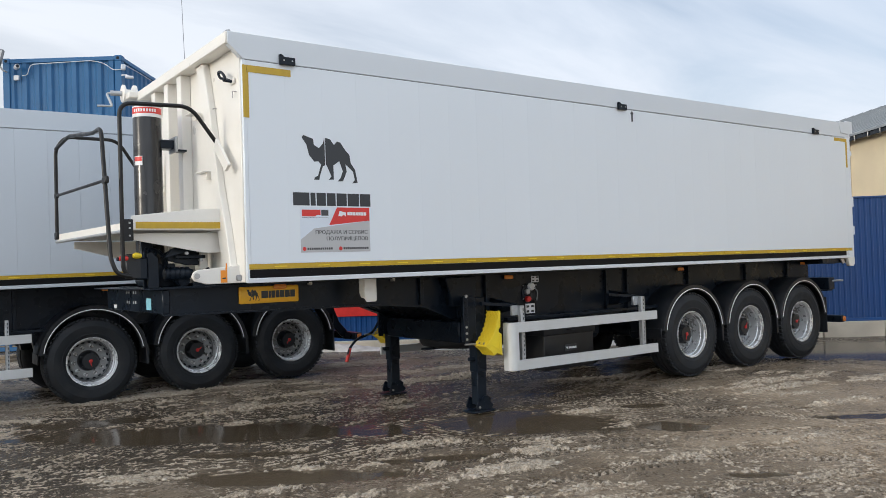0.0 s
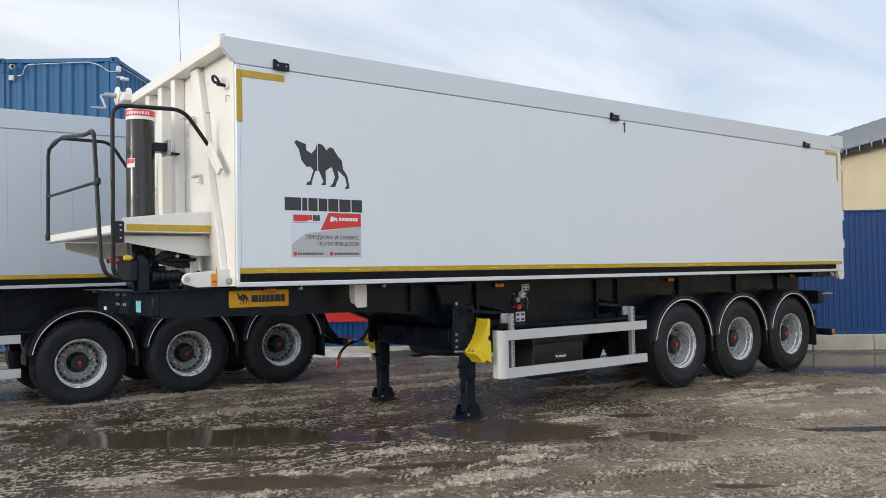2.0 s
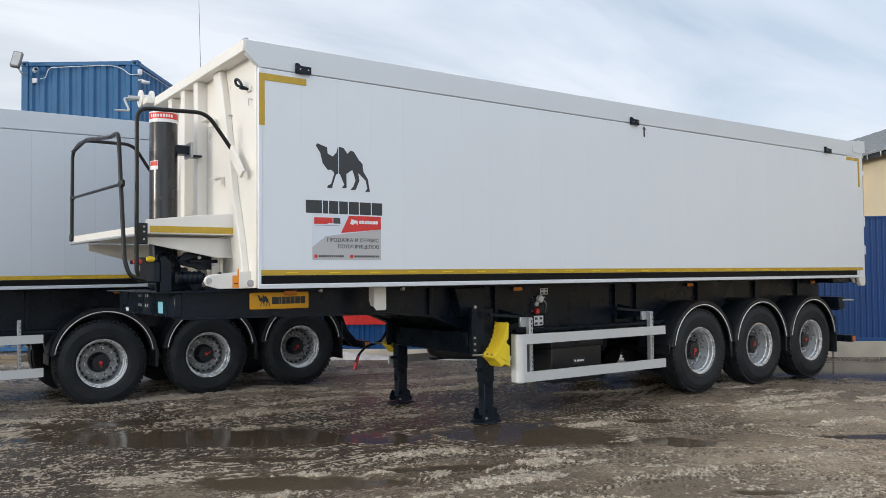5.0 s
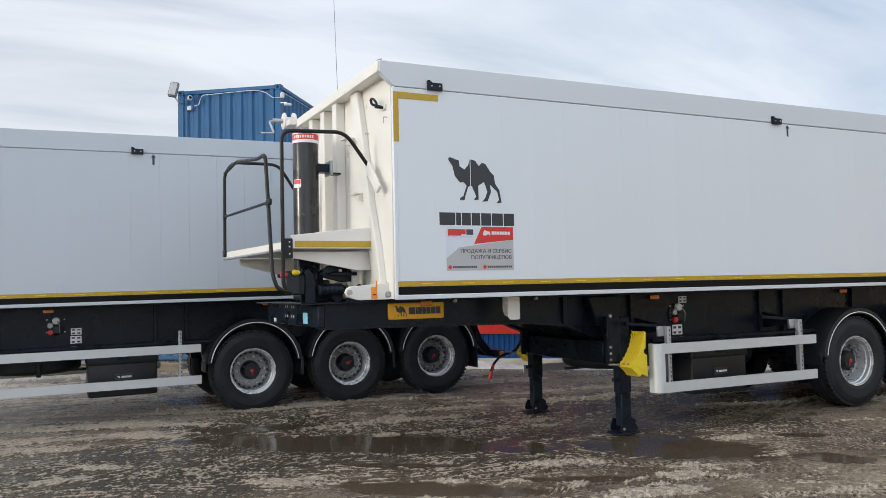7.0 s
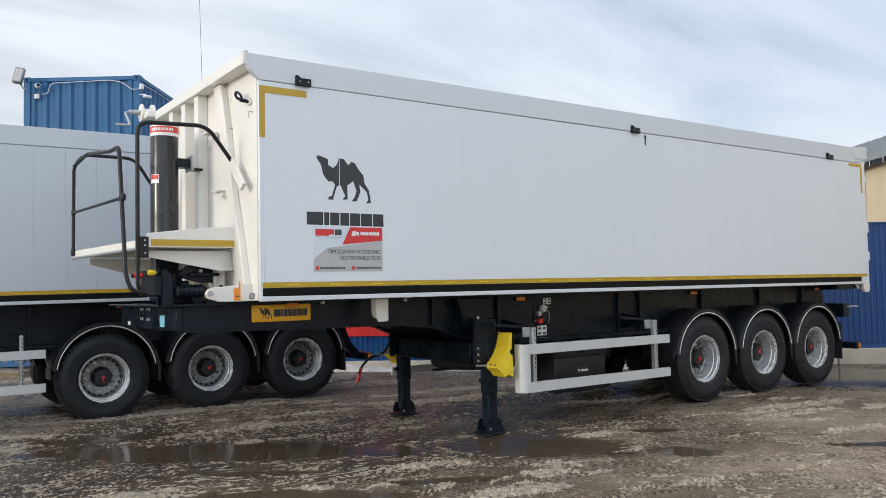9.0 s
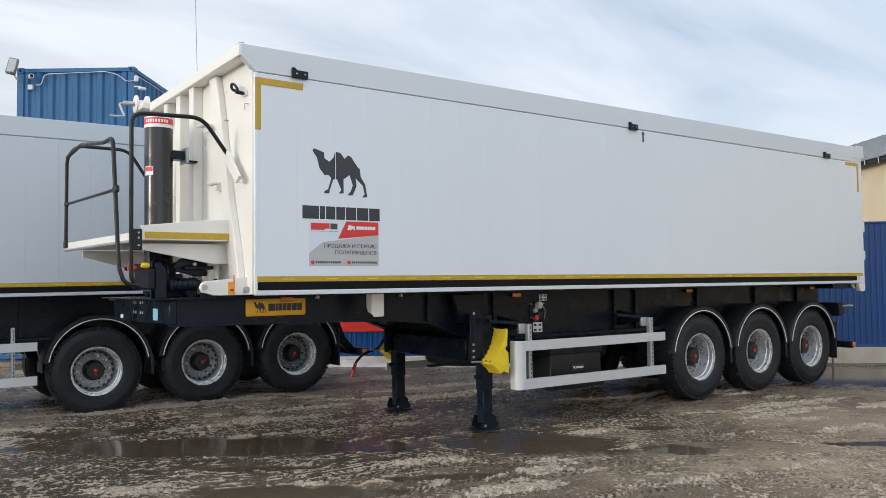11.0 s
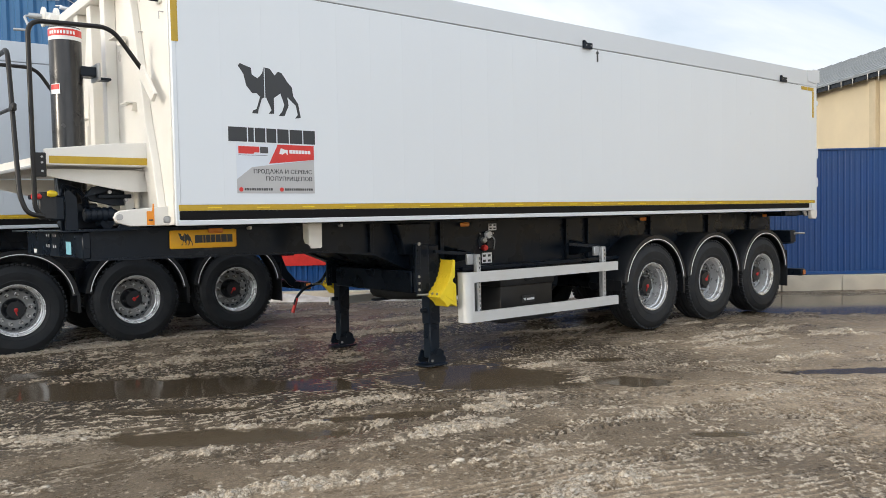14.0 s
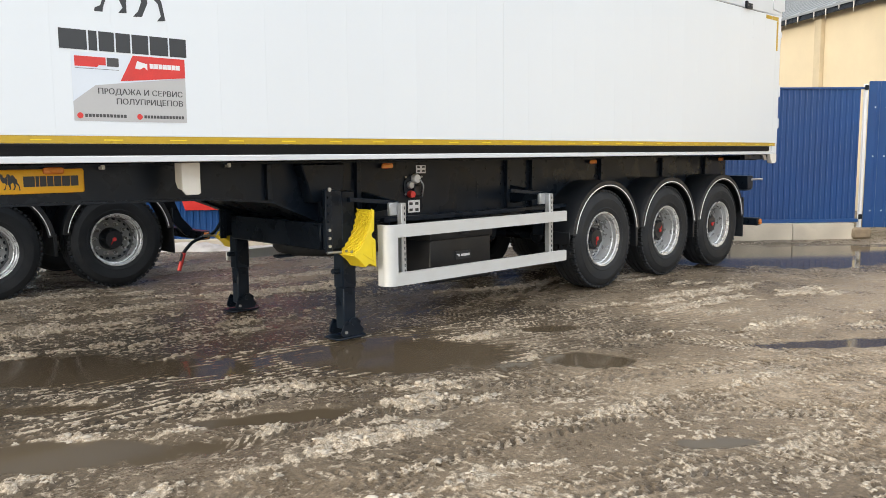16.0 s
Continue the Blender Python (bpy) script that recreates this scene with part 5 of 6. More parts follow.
def container(name, corner, wide, deep, z0, z1, label):
    """A shipping container: frame of posts and rails, corrugated walls, castings."""
    ob = root(name, (corner.x, corner.y, z0), label, "container", "stacked containers")
    def P(u, v, z):
        q = corner + CX * u + CB * v
        return Vector((q.x, q.y, z))
    m = Matrix(((CX.x, CB.x, 0, corner.x), (CX.y, CB.y, 0, corner.y), (0, 0, 1, 0), (0, 0, 0, 1)))
    def cbox(a, b, c, d, e, f, bev=0.006):
        bm = box(a, b, c, d, e, f, bev)
        bmesh.ops.transform(bm, matrix=m, verts=bm.verts)
        return bm
    for u in (-wide, -0.14):
        for v in (0, deep - 0.14):
            part("corner_post", cbox(u, u + 0.14, v, v + 0.14, z0 + 0.12, z1 - 0.12), CONTB, ob)
            for zz in (z0, z1 - 0.12):
                c = part("corner_casting", cbox(u - 0.006, u + 0.146, v - 0.006, v + 0.17, zz, zz + 0.12, 0.012), CONTB, ob)
                bm = lathe([(0.0, -0.001), (0.032, -0.001), (0.032, 0.001), (0, 0.001)], (0, 0, 0), "y", 14)
                bmesh.ops.transform(bm, matrix=m @ Matrix.Translation((u + 0.07, v - 0.0075, zz + 0.06)), verts=bm.verts)
                part("casting_hole", bm, BLACK, c)
    for v in (0.01, deep - 0.09):
        for zz in (z0 + 0.01, z1 - 0.10):
            part("end_rail", cbox(-wide + 0.14, -0.14, v, v + 0.08, zz, zz + 0.085), CONTB, ob)
    for u in (-wide + 0.01, -0.09):
        for zz in (z0 + 0.01, z1 - 0.10):
            part("side_rail", cbox(u, u + 0.08, 0.14, deep - 0.14, zz, zz + 0.085), CONTB, ob)
    def corrugated(length, pitch, at):
        nb = bmesh.new()
        cols, a = [], 0.0
        while a < length - 1e-6:
            for f, d in ((0, 0.0), (0.34, 0.0), (0.5, 0.04), (0.84, 0.04)):
                if a + f * pitch < length:
                    cols.append((a + f * pitch, d))
            a += pitch
        cols.append((length, 0.0))
        vs = [(nb.verts.new(at(u, d, z0 + 0.09)), nb.verts.new(at(u, d, z1 - 0.09))) for u, d in cols]
        for (a0, a1), (b0, b1) in zip(vs, vs[1:]):
            nb.faces.new((a0, b0, b1, a1))
        bmesh.ops.recalc_face_normals(nb, faces=nb.faces)
        bmesh.ops.solidify(nb, geom=list(nb.faces), thickness=0.004)
        return nb
    part("front_wall", corrugated(wide - 0.26, 0.26, lambda u, d, z: P(-wide + 0.13 + u, 0.03 + d, z)), CONTB, ob)
    part("side_wall", corrugated(deep - 0.26, 0.26, lambda u, d, z: P(-0.03 - d, 0.13 + u, z)), CONTB, ob)
    part("side_wall", corrugated(deep - 0.26, 0.26, lambda u, d, z: P(-wide + 0.03 + d, 0.13 + u, z)), CONTB, ob)
    part("back_wall", cbox(-wide + 0.13, -0.13, deep - 0.06, deep - 0.05, z0 + 0.09, z1 - 0.09, 0), CONTB, ob)
    part("roof", cbox(-wide + 0.05, -0.05, 0.05, deep - 0.05, z1 - 0.04, z1 - 0.02, 0), CONTB, ob)
    part("floor", cbox(-wide + 0.05, -0.05, 0.05, deep - 0.05, z0 + 0.1, z0 + 0.12, 0), WOOD, ob)
    return ob


container("container", C_TR + CX * 0.09, 2.48, 6.06, 3.11, 6.15, "blue corrugated shipping container stacked on another one")
container("container", C_TR + CX * 0.09, 6.06, 2.44, 0.02, 3.10, "blue corrugated shipping container standing on the ground")
for k, (du, dv) in enumerate(((-4.4, -1.9), (-3.3, -1.75), (-2.2, -1.9))):
    q = C_TR + CX * du + CB * dv
    bm = box(-0.05, 0.9, -0.12, 0.35, 0, 0.06, 0.006)
    bm = box(-0.02, 0.85, -0.05, 0.28, 0.062, 0.12, 0.006, bm)
    bmesh.ops.transform(bm, matrix=Matrix(((CX.x, CB.x, 0, q.x), (CX.y, CB.y, 0, q.y), (0, 0, 1, 0), (0, 0, 0, 1))), verts=bm.verts)
    top(part("timber_beam", bm, WOOD), "weathered timber beams lying in front of a container", "timber", "timber beams")


def c_at(u, v, z):
    q = C_TR + CX * u + CB * v
    return Vector((q.x, q.y, z))


flood = part("floodlight", pipe([c_at(-2.30, -0.02, 5.86), c_at(-2.30, -0.16, 5.86), c_at(-2.34, -0.20, 5.94), c_at(-2.36, -0.22, 6.05)], 0.018, 8, 0.05), LAMPW)
top(flood, "grey floodlight on a bracket at a container's corner", "floodlight")
bm = box(-0.095, 0.095, -0.05, 0.05, -0.18, 0.18, 0.02)
bmesh.ops.transform(bm, matrix=Matrix.Translation(c_at(-2.36, -0.24, 6.12)) @ Matrix.Rotation(radians(-20), 4, "Z") @ Matrix.Rotation(radians(-14), 4, "X") @ Matrix.Rotation(radians(10), 4, "Y"), verts=bm.verts)
head = part("lamp_head", bm, DLAMP, flood)
bm = box(-0.072, 0.072, -0.056, -0.05, -0.15, 0.15, 0.004)
bmesh.ops.transform(bm, matrix=Matrix.Translation(c_at(-2.36, -0.24, 6.12)) @ Matrix.Rotation(radians(-20), 4, "Z") @ Matrix.Rotation(radians(-14), 4, "X") @ Matrix.Rotation(radians(10), 4, "Y"), verts=bm.verts)
part("lamp_glass", bm, GREYF, head)
cam_box = part("surveillance_camera", solid([(0.045, -0.08), (0.055, -0.02), (0.055, 0.06), (0.04, 0.09)], c_at(-2.04, -0.10, 5.94), "y", 18), PAPER)
top(cam_box, "white dome security device on a container wall", "security camera", "security cameras")
part("lens", solid([(0.032, -0.09), (0.036, -0.075)], c_at(-2.04, -0.10, 5.94), "y", 14), BLACK, cam_box)
jb = part("junction_box", box(0, 0.11, -0.05, 0, 0, 0.105, 0.01), CABLEW)
jb.location = c_at(-2.09, -0.02, 5.73)
jb.rotation_euler = (0, 0, math.atan2(CX.y, CX.x))
top(jb, "small grey junction box on a container wall", "junction box")
cond = part("conduit", pipe([c_at(-1.97, -0.03, 5.77), c_at(-1.86, -0.03, 5.78), c_at(-1.80, -0.03, 6.00), c_at(-0.50, -0.03, 6.04), c_at(-0.24, -0.03, 5.97), c_at(-0.06, -0.04, 5.82), c_at(0.10, -0.02, 5.84)], 0.009, 8, 0.12), CABLEW)
top(cond, "pale cable conduit along a container's edge", "conduit")
cam2 = part("surveillance_camera", solid([(0.026, -0.08), (0.034, -0.065), (0.034, 0.065), (0.026, 0.08)], c_at(0.27, -0.05, 5.66), "x", 16), PAPER)
top(cam2, "white tube security device on a bracket", "security camera", "security cameras")
part("bracket", pipe([c_at(0.09, 0.0, 5.72), c_at(0.20, -0.02, 5.72), c_at(0.26, -0.05, 5.68)], 0.014, 8, 0.05), PAPER, cam2)
part("box", box(-0.04, 0.04, -0.04, 0.04, -0.06, 0.06, 0.01), PAPER, cam2).location = c_at(0.14, -0.03, 5.88) - HOME[cam2.name]
cond2 = part("conduit", pipe([c_at(0.12, 0.05, 5.96), c_at(0.13, 0.9, 5.98), c_at(0.13, 3.0, 5.98)], 0.009, 8, 0.1), CABLEW)
top(cond2, "pale cable conduit along a container's side", "conduit")
mast_foot = Vector((8.03, 22.42, 0))
mast = part("radio_mast", rod(mast_foot, mast_foot + Vector((-0.42, 0.0, 17)), 0.011, 8, r2=0.004), WIRE)
top(mast, "thin grey radio mast behind the trailers", "mast")

# ---- ground: wet mud, puddles, slush ----
def lattice(x, y, seed):
    """Smooth value noise, 0 to 1, on arrays."""
    xi, yi = np.floor(x).astype(np.int64), np.floor(y).astype(np.int64)
    fx, fy = x - xi, y - yi
    fx, fy = fx * fx * (3 - 2 * fx), fy * fy * (3 - 2 * fy)
    def h(a, b):
        n = (a * 374761393 + b * 668265263 + seed * 974634713) & 0x7FFFFFFF
        n = ((n ^ (n >> 13)) * 1274126177) & 0x7FFFFFFF
        return ((n ^ (n >> 16)) & 0xFFFF) / 65535.0
    return (h(xi, yi) * (1 - fx) + h(xi + 1, yi) * fx) * (1 - fy) + (h(xi, yi + 1) * (1 - fx) + h(xi + 1, yi + 1) * fx) * fy


def fbm(x, y, seed, octaves=4, gain=0.5):
    total, amp, norm = 0, 1.0, 0.0
    for k in range(octaves):
        total = total + amp * lattice(x * 2 ** k + 17.3 * k, y * 2 ** k - 9.1 * k, seed + k)
        norm += amp
        amp *= gain
    return total / norm


def step(a, b, v):
    t = np.clip((v - a) / (b - a), 0, 1)
    return t * t * (3 - 2 * t)


def spread(fine_lo, fine_hi, fine, mid_lo, mid_hi, mid_step):
    inner = np.arange(fine_lo, fine_hi, fine)
    left = np.arange(mid_lo, fine_lo - mid_step / 2, mid_step)
    right = np.arange(fine_hi + mid_step, mid_hi, mid_step)
    far = np.geomspace(1.0, 700.0, 16)
    return np.concatenate([(left[0] - far)[::-1], left, inner, [fine_hi], right, right[-1] + far])


# puddles: middle, half length, half width, direction in degrees
PUDDLES = ((3.05, 7.6, 1.5, 0.33, -40), (5.45, 5.93, 0.66, 0.36, -44), (6.30, 4.86, 0.26, 0.14, -60),
           (13.0, 6.2, 2.0, 0.95, -41), (2.95, 5.68, 0.62, 0.15, -38), (2.3, 9.1, 0.6, 0.16, -20),
           (8.05, 3.78, 0.52, 0.10, -38), (6.9, 5.69, 0.17, 0.10, -35), (5.42, 3.42, 0.20, 0.06, -42),
           (2.95, 6.6, 0.50, 0.09, -34), (4.05, 5.35, 0.40, 0.08, -30))
# ridges of pushed-up slush: middle, half length, half width, direction in degrees
RIDGES = ((3.08, 5.83, 0.48, 0.075, -24), (4.49, 5.0, 0.72, 0.115, -10), (4.14, 5.92, 0.46, 0.11, -28), (3.26, 4.78, 0.52, 0.10, -25), (4.42, 3.85, 0.27, 0.035, -14),
          (4.92, 3.37, 0.32, 0.065, -15), (6.35, 5.88, 0.48, 0.08, -14), (3.71, 7.85, 0.6, 0.10, -20), (5.44, 4.06, 0.46, 0.03, -11), (3.35, 6.42, 0.45, 0.07, -10),
          (4.95, 5.2, 0.34, 0.09, -30), (7.32, 4.86, 0.25, 0.05, -20), (8.41, 5.05, 0.30, 0.07, -8), (3.89, 4.32, 0.3, 0.05, -24), (3.66, 5.55, 0.34, 0.06, -8),
          (2.75, 5.35, 0.4, 0.08, -20), (6.0, 5.2, 0.3, 0.05, -16), (2.2, 6.3, 0.6, 0.10, -18))
# wheel tracks: a point, direction in degrees, width, lug pitch
TRACKS = ((4.4, 4.9, -16, 0.30, 0.085), (5.6, 3.9, -12, 0.28, 0.075), (6.6, 4.2, -30, 0.30, 0.09), (7.4, 3.3, -8, 0.30, 0.11), (3.2, 5.9, -15, 0.28, 0.08), (2.4, 7.0, -17, 0.26, 0.08), (6.3, 3.2, 38, 0.26, 0.07), (5.3, 4.6, -52, 0.3, 0.06), (6.9, 3.0, -6, 0.34, 0.055), (6.2, 3.75, -14, 0.3, 0.06), (4.6, 3.6, -40, 0.28, 0.06), (3.7, 5.2, -14, 0.3, 0.05), (6.27, 3.22, -38, 0.24, 0.055), (5.5, 2.97, -24, 0.3, 0.06), (8.46, 4.14, -29, 0.3, 0.07), (7.1, 5.5, -71, 0.3, 0.05))


def terrain(x, y):
    """Height, slush and water at each place."""
    c, s = math.cos(radians(-15)), math.sin(radians(-15))
    wx = x + 0.35 * (fbm(x * 0.5, y * 0.5, 5, 3) - 0.5)
    wy = y + 0.9 * (fbm(x * 0.35, y * 0.35, 9, 3) - 0.5)
    u, v = wx * c + wy * s, -wx * s + wy * c
    base = 0.011 + 0.034 * (fbm(x * 0.45, y * 0.45, 2, 3) - 0.5) + 0.014 * (fbm(u * 0.9, v * 4.5, 3, 3) - 0.5) + 0.009 * (fbm(x * 9, y * 9, 4, 4) - 0.5)
    streak = 0.62 * fbm(u * 0.50, v * 2.6, 21, 4, 0.6) + 0.38 * fbm(u * 1.3, v * 6.0, 25, 3, 0.6)
    patch = fbm(x * 0.33, y * 0.33, 33, 3)
    more = -0.03 * step(4.8, 2.4, x + 0.4 * (fbm(x, y, 93, 2) - 0.5)) * step(6.2, 8.2, y) - 0.05 * step(2.3, 0.6, np.hypot(x - 6.2, (y - 5.5) * 1.2)) + 0.05 * step(5.6, 4.2, x) * step(6.6, 5.8, y) + 0.13 * step(2.4, 1.2, x) * step(8.0, 9.2, y) - 0.07 * step(5.2, 7.0, x) - 0.055 * step(2.0, 2.8, x) * step(8.6, 7.8, x) * step(7.2, 6.5, y)
    amount = step(0.46, 0.66, streak + 0.30 * (patch - 0.5) + more)
    for px, py, la, lb, deg in RIDGES:
        a = radians(deg)
        du, dv = (x - px) * math.cos(a) + (y - py) * math.sin(a), -(x - px) * math.sin(a) + (y - py) * math.cos(a)
        d = np.sqrt((du / la) ** 2 + (dv / (lb * 1.35)) ** 2) + 2.4 * (fbm(du * 3.5, dv * 9.0 + px, 91, 4, 0.65) - 0.5)
        amount = np.maximum(amount, 0.88 * step(1.35, 0.35, d))
    crumbs = fbm(x * 15, y * 15, 41, 4, 0.65)
    chips = fbm(x * 5.5, y * 7.5, 45, 4, 0.62)
    slush = step(0.50, 0.64, crumbs * 0.55 + 0.55 * (chips - 0.5) + 0.56 * (amount - 0.5) + 0.13)
    # lines left by ribbed tyres along the way, and beads of slush between them
    lane = step(0.46, 0.58, fbm(v * 1.15 + 3.0, u * 0.06, 81, 2)) * step(0.30, 0.50, fbm(u * 0.35, v * 0.7, 84, 2))
    ribs = 0.5 + 0.5 * np.sin(2 * math.pi * v / 0.075 + 2.2 * fbm(u * 0.8, v * 2.0, 86, 2))
    beads = step(0.42, 0.62, fbm(u * 9, v * 15, 88, 3, 0.6)) * step(0.45, 0.8, ribs) * lane
    loose = step(0.62, 0.70, fbm(x * 17, y * 17, 77, 3, 0.65)) * step(0.30, 0.62, patch) * (0.8 - 0.35 * step(5.0, 6.5, x))
    loose = np.maximum(loose, (0.75 - 0.3 * step(5.0, 6.5, x)) * beads)
    slush = np.maximum(slush, loose)
    rough = step(0.30, 0.75, fbm(x * 24, y * 24, 52, 3, 0.6))
    base = base + lane * 0.007 * (ribs - 0.5)
    flat = 1 - 0.45 * step(8.6, 9.8, y)
    base = base * flat + 0.006 * (1 - flat)
    clod = np.abs(fbm(x * 13, y * 16, 57, 3, 0.6) - 0.5) * 2
    height = base + flat * slush * (0.003 + (0.022 * rough + 0.026 * clod) * amount ** 2 + 0.004 * rough)
    prints, hollows = np.zeros_like(x), np.zeros_like(x)
    for px, py, deg, wide, lug in TRACKS:
        a = radians(deg)
        du, dv = (x - px) * math.cos(a) + (y - py) * math.sin(a), -(x - px) * math.sin(a) + (y - py) * math.cos(a)
        dv = dv + 0.10 * np.sin(du * 0.9 + px)
        band = step(wide * 0.5, wide * 0.38, np.abs(dv)) * step(2.4, 1.4, np.abs(du)) * step(0.35, 0.6, fbm(du * 0.9, dv * 0.9 + px, 61, 2))
        lugs = np.sign(np.sin((du + 0.6 * np.abs(dv)) * 2 * math.pi / lug)) * step(0.02, 0.05, np.abs(dv))
        height = height + band * (0.0065 * lugs - 0.003) * 0.9
        hollows = np.maximum(hollows, band * (lugs < -0.5))
        prints = np.maximum(prints, band * (lugs > 0.5) * step(0.47, 0.66, fbm(x * 5, y * 5, 63, 3, 0.6)))
    slush = np.maximum(slush, 0.60 * prints)
    water, damp_tone, basin = np.zeros_like(x), np.zeros_like(x), np.zeros_like(x)
    for px, py, la, lb, deg in PUDDLES:
        a = radians(deg)
        du, dv = (x - px) * math.cos(a) + (y - py) * math.sin(a), -(x - px) * math.sin(a) + (y - py) * math.cos(a)
        d = np.sqrt((du / la) ** 2 + (dv / lb) ** 2) + 0.95 * (fbm(x * 2.6, y * 2.6, 71, 4, 0.65) - 0.5) + (0.9 if la < 0.7 else 0.3) * (fbm(x * 7.0, y * 9.0, 72, 3, 0.6) - 0.5)
        water = np.maximum(water, step(1.15, 0.80, d))
        basin = np.maximum(basin, step(2.1, 0.62, d))
        e = np.sqrt((du / (la + 0.9)) ** 2 + (dv / (lb + 1.1)) ** 2) + 0.8 * (fbm(x * 0.9, y * 0.9, 73, 4, 0.6) - 0.5)
        damp_tone = np.maximum(damp_tone, step(1.05, 0.5, e) * (1.0 if py > 4.9 else 0.25))
    # mud darker at low x and from about y 6 to 9, ragged-edged
    dark_mud = step(0.40, 0.62, 0.58 * step(3.4, 2.0, x) + 0.55 * step(5.8, 7.2, y) + 0.45 * (fbm(x * 0.8, y * 1.6, 97, 4, 0.6) - 0.5))
    damp_tone = np.maximum(damp_tone, 0.9 * dark_mud * (1 - 0.9 * step(8.4, 9.6, y)))
    damp_tone = np.maximum(damp_tone, (0.15 + 0.45 * step(5.2, 7.0, y)) * step(0.46, 0.70, fbm(u * 0.7, v * 1.8, 99, 4, 0.62) + 0.10 * step(4.6, 5.6, y)))
    # mud paler at high x with low y, and on the near side
    pale = step(5.2, 6.6, x + 0.9 * (fbm(x * 0.7, y * 0.7, 98, 3) - 0.5)) * step(5.2, 4.0, y)
    near_side = step(6.6, 5.4, y + 0.7 * (fbm(x * 1.1, y * 1.1, 96, 3) - 0.5))
    damp_tone = damp_tone * (1 - 0.8 * pale) * (1 - 0.45 * near_side) - 0.18 * pale - 0.07 * near_side
    # wet grooves darkened and tops paled: relief shading put into the mud colour
    damp_tone = damp_tone + 0.34 * lane * (0.5 - ribs) + 0.38 * (hollows - 0.5 * prints)
    slush = slush * (1 - step(0.25, 0.7, water) * (1 - 0.5 * loose))
    height = height * (1 - basin) + (-0.011 + 0.007 * loose) * basin
    near = step(60, 25, np.sqrt((x - 6) ** 2 + (y - 6) ** 2))
    height = height * near
    wet = step(0.004, -0.003, height) * near
    height = np.maximum(height, 0.0)
    return height, slush, wet, damp_tone


gx, gy = spread(2.3, 8.3, 0.0125, -5.0, 18.0, 0.045), spread(2.4, 6.9, 0.0125, -3.0, 16.0, 0.045)
GX, GY = np.meshgrid(gx, gy, indexing="ij")
GZ, SL, WE, DA = terrain(GX, GY)
nx, ny = GX.shape
me = bpy.data.meshes.new("ground")
idx = np.arange(nx * ny).reshape(nx, ny)
quads = np.stack([idx[:-1, :-1], idx[1:, :-1], idx[1:, 1:], idx[:-1, 1:]], -1).reshape(-1, 4)
me.vertices.add(nx * ny)
me.vertices.foreach_set("co", np.stack([GX, GY, GZ], -1).astype(np.float32).ravel())
me.loops.add(quads.size)
me.loops.foreach_set("vertex_index", quads.astype(np.int32).ravel())
me.polygons.add(len(quads))
me.polygons.foreach_set("loop_start", np.arange(0, quads.size, 4, dtype=np.int32))
me.polygons.foreach_set("use_smooth", np.ones(len(quads), dtype=bool))
me.update(calc_edges=True)
me.validate()
for key, arr in (("slush", SL), ("wet", WE), ("damp_tone", DA)):
    at = me.attributes.new(key, "FLOAT", "POINT")
    at.data.foreach_set("value", arr.astype(np.float32).ravel())


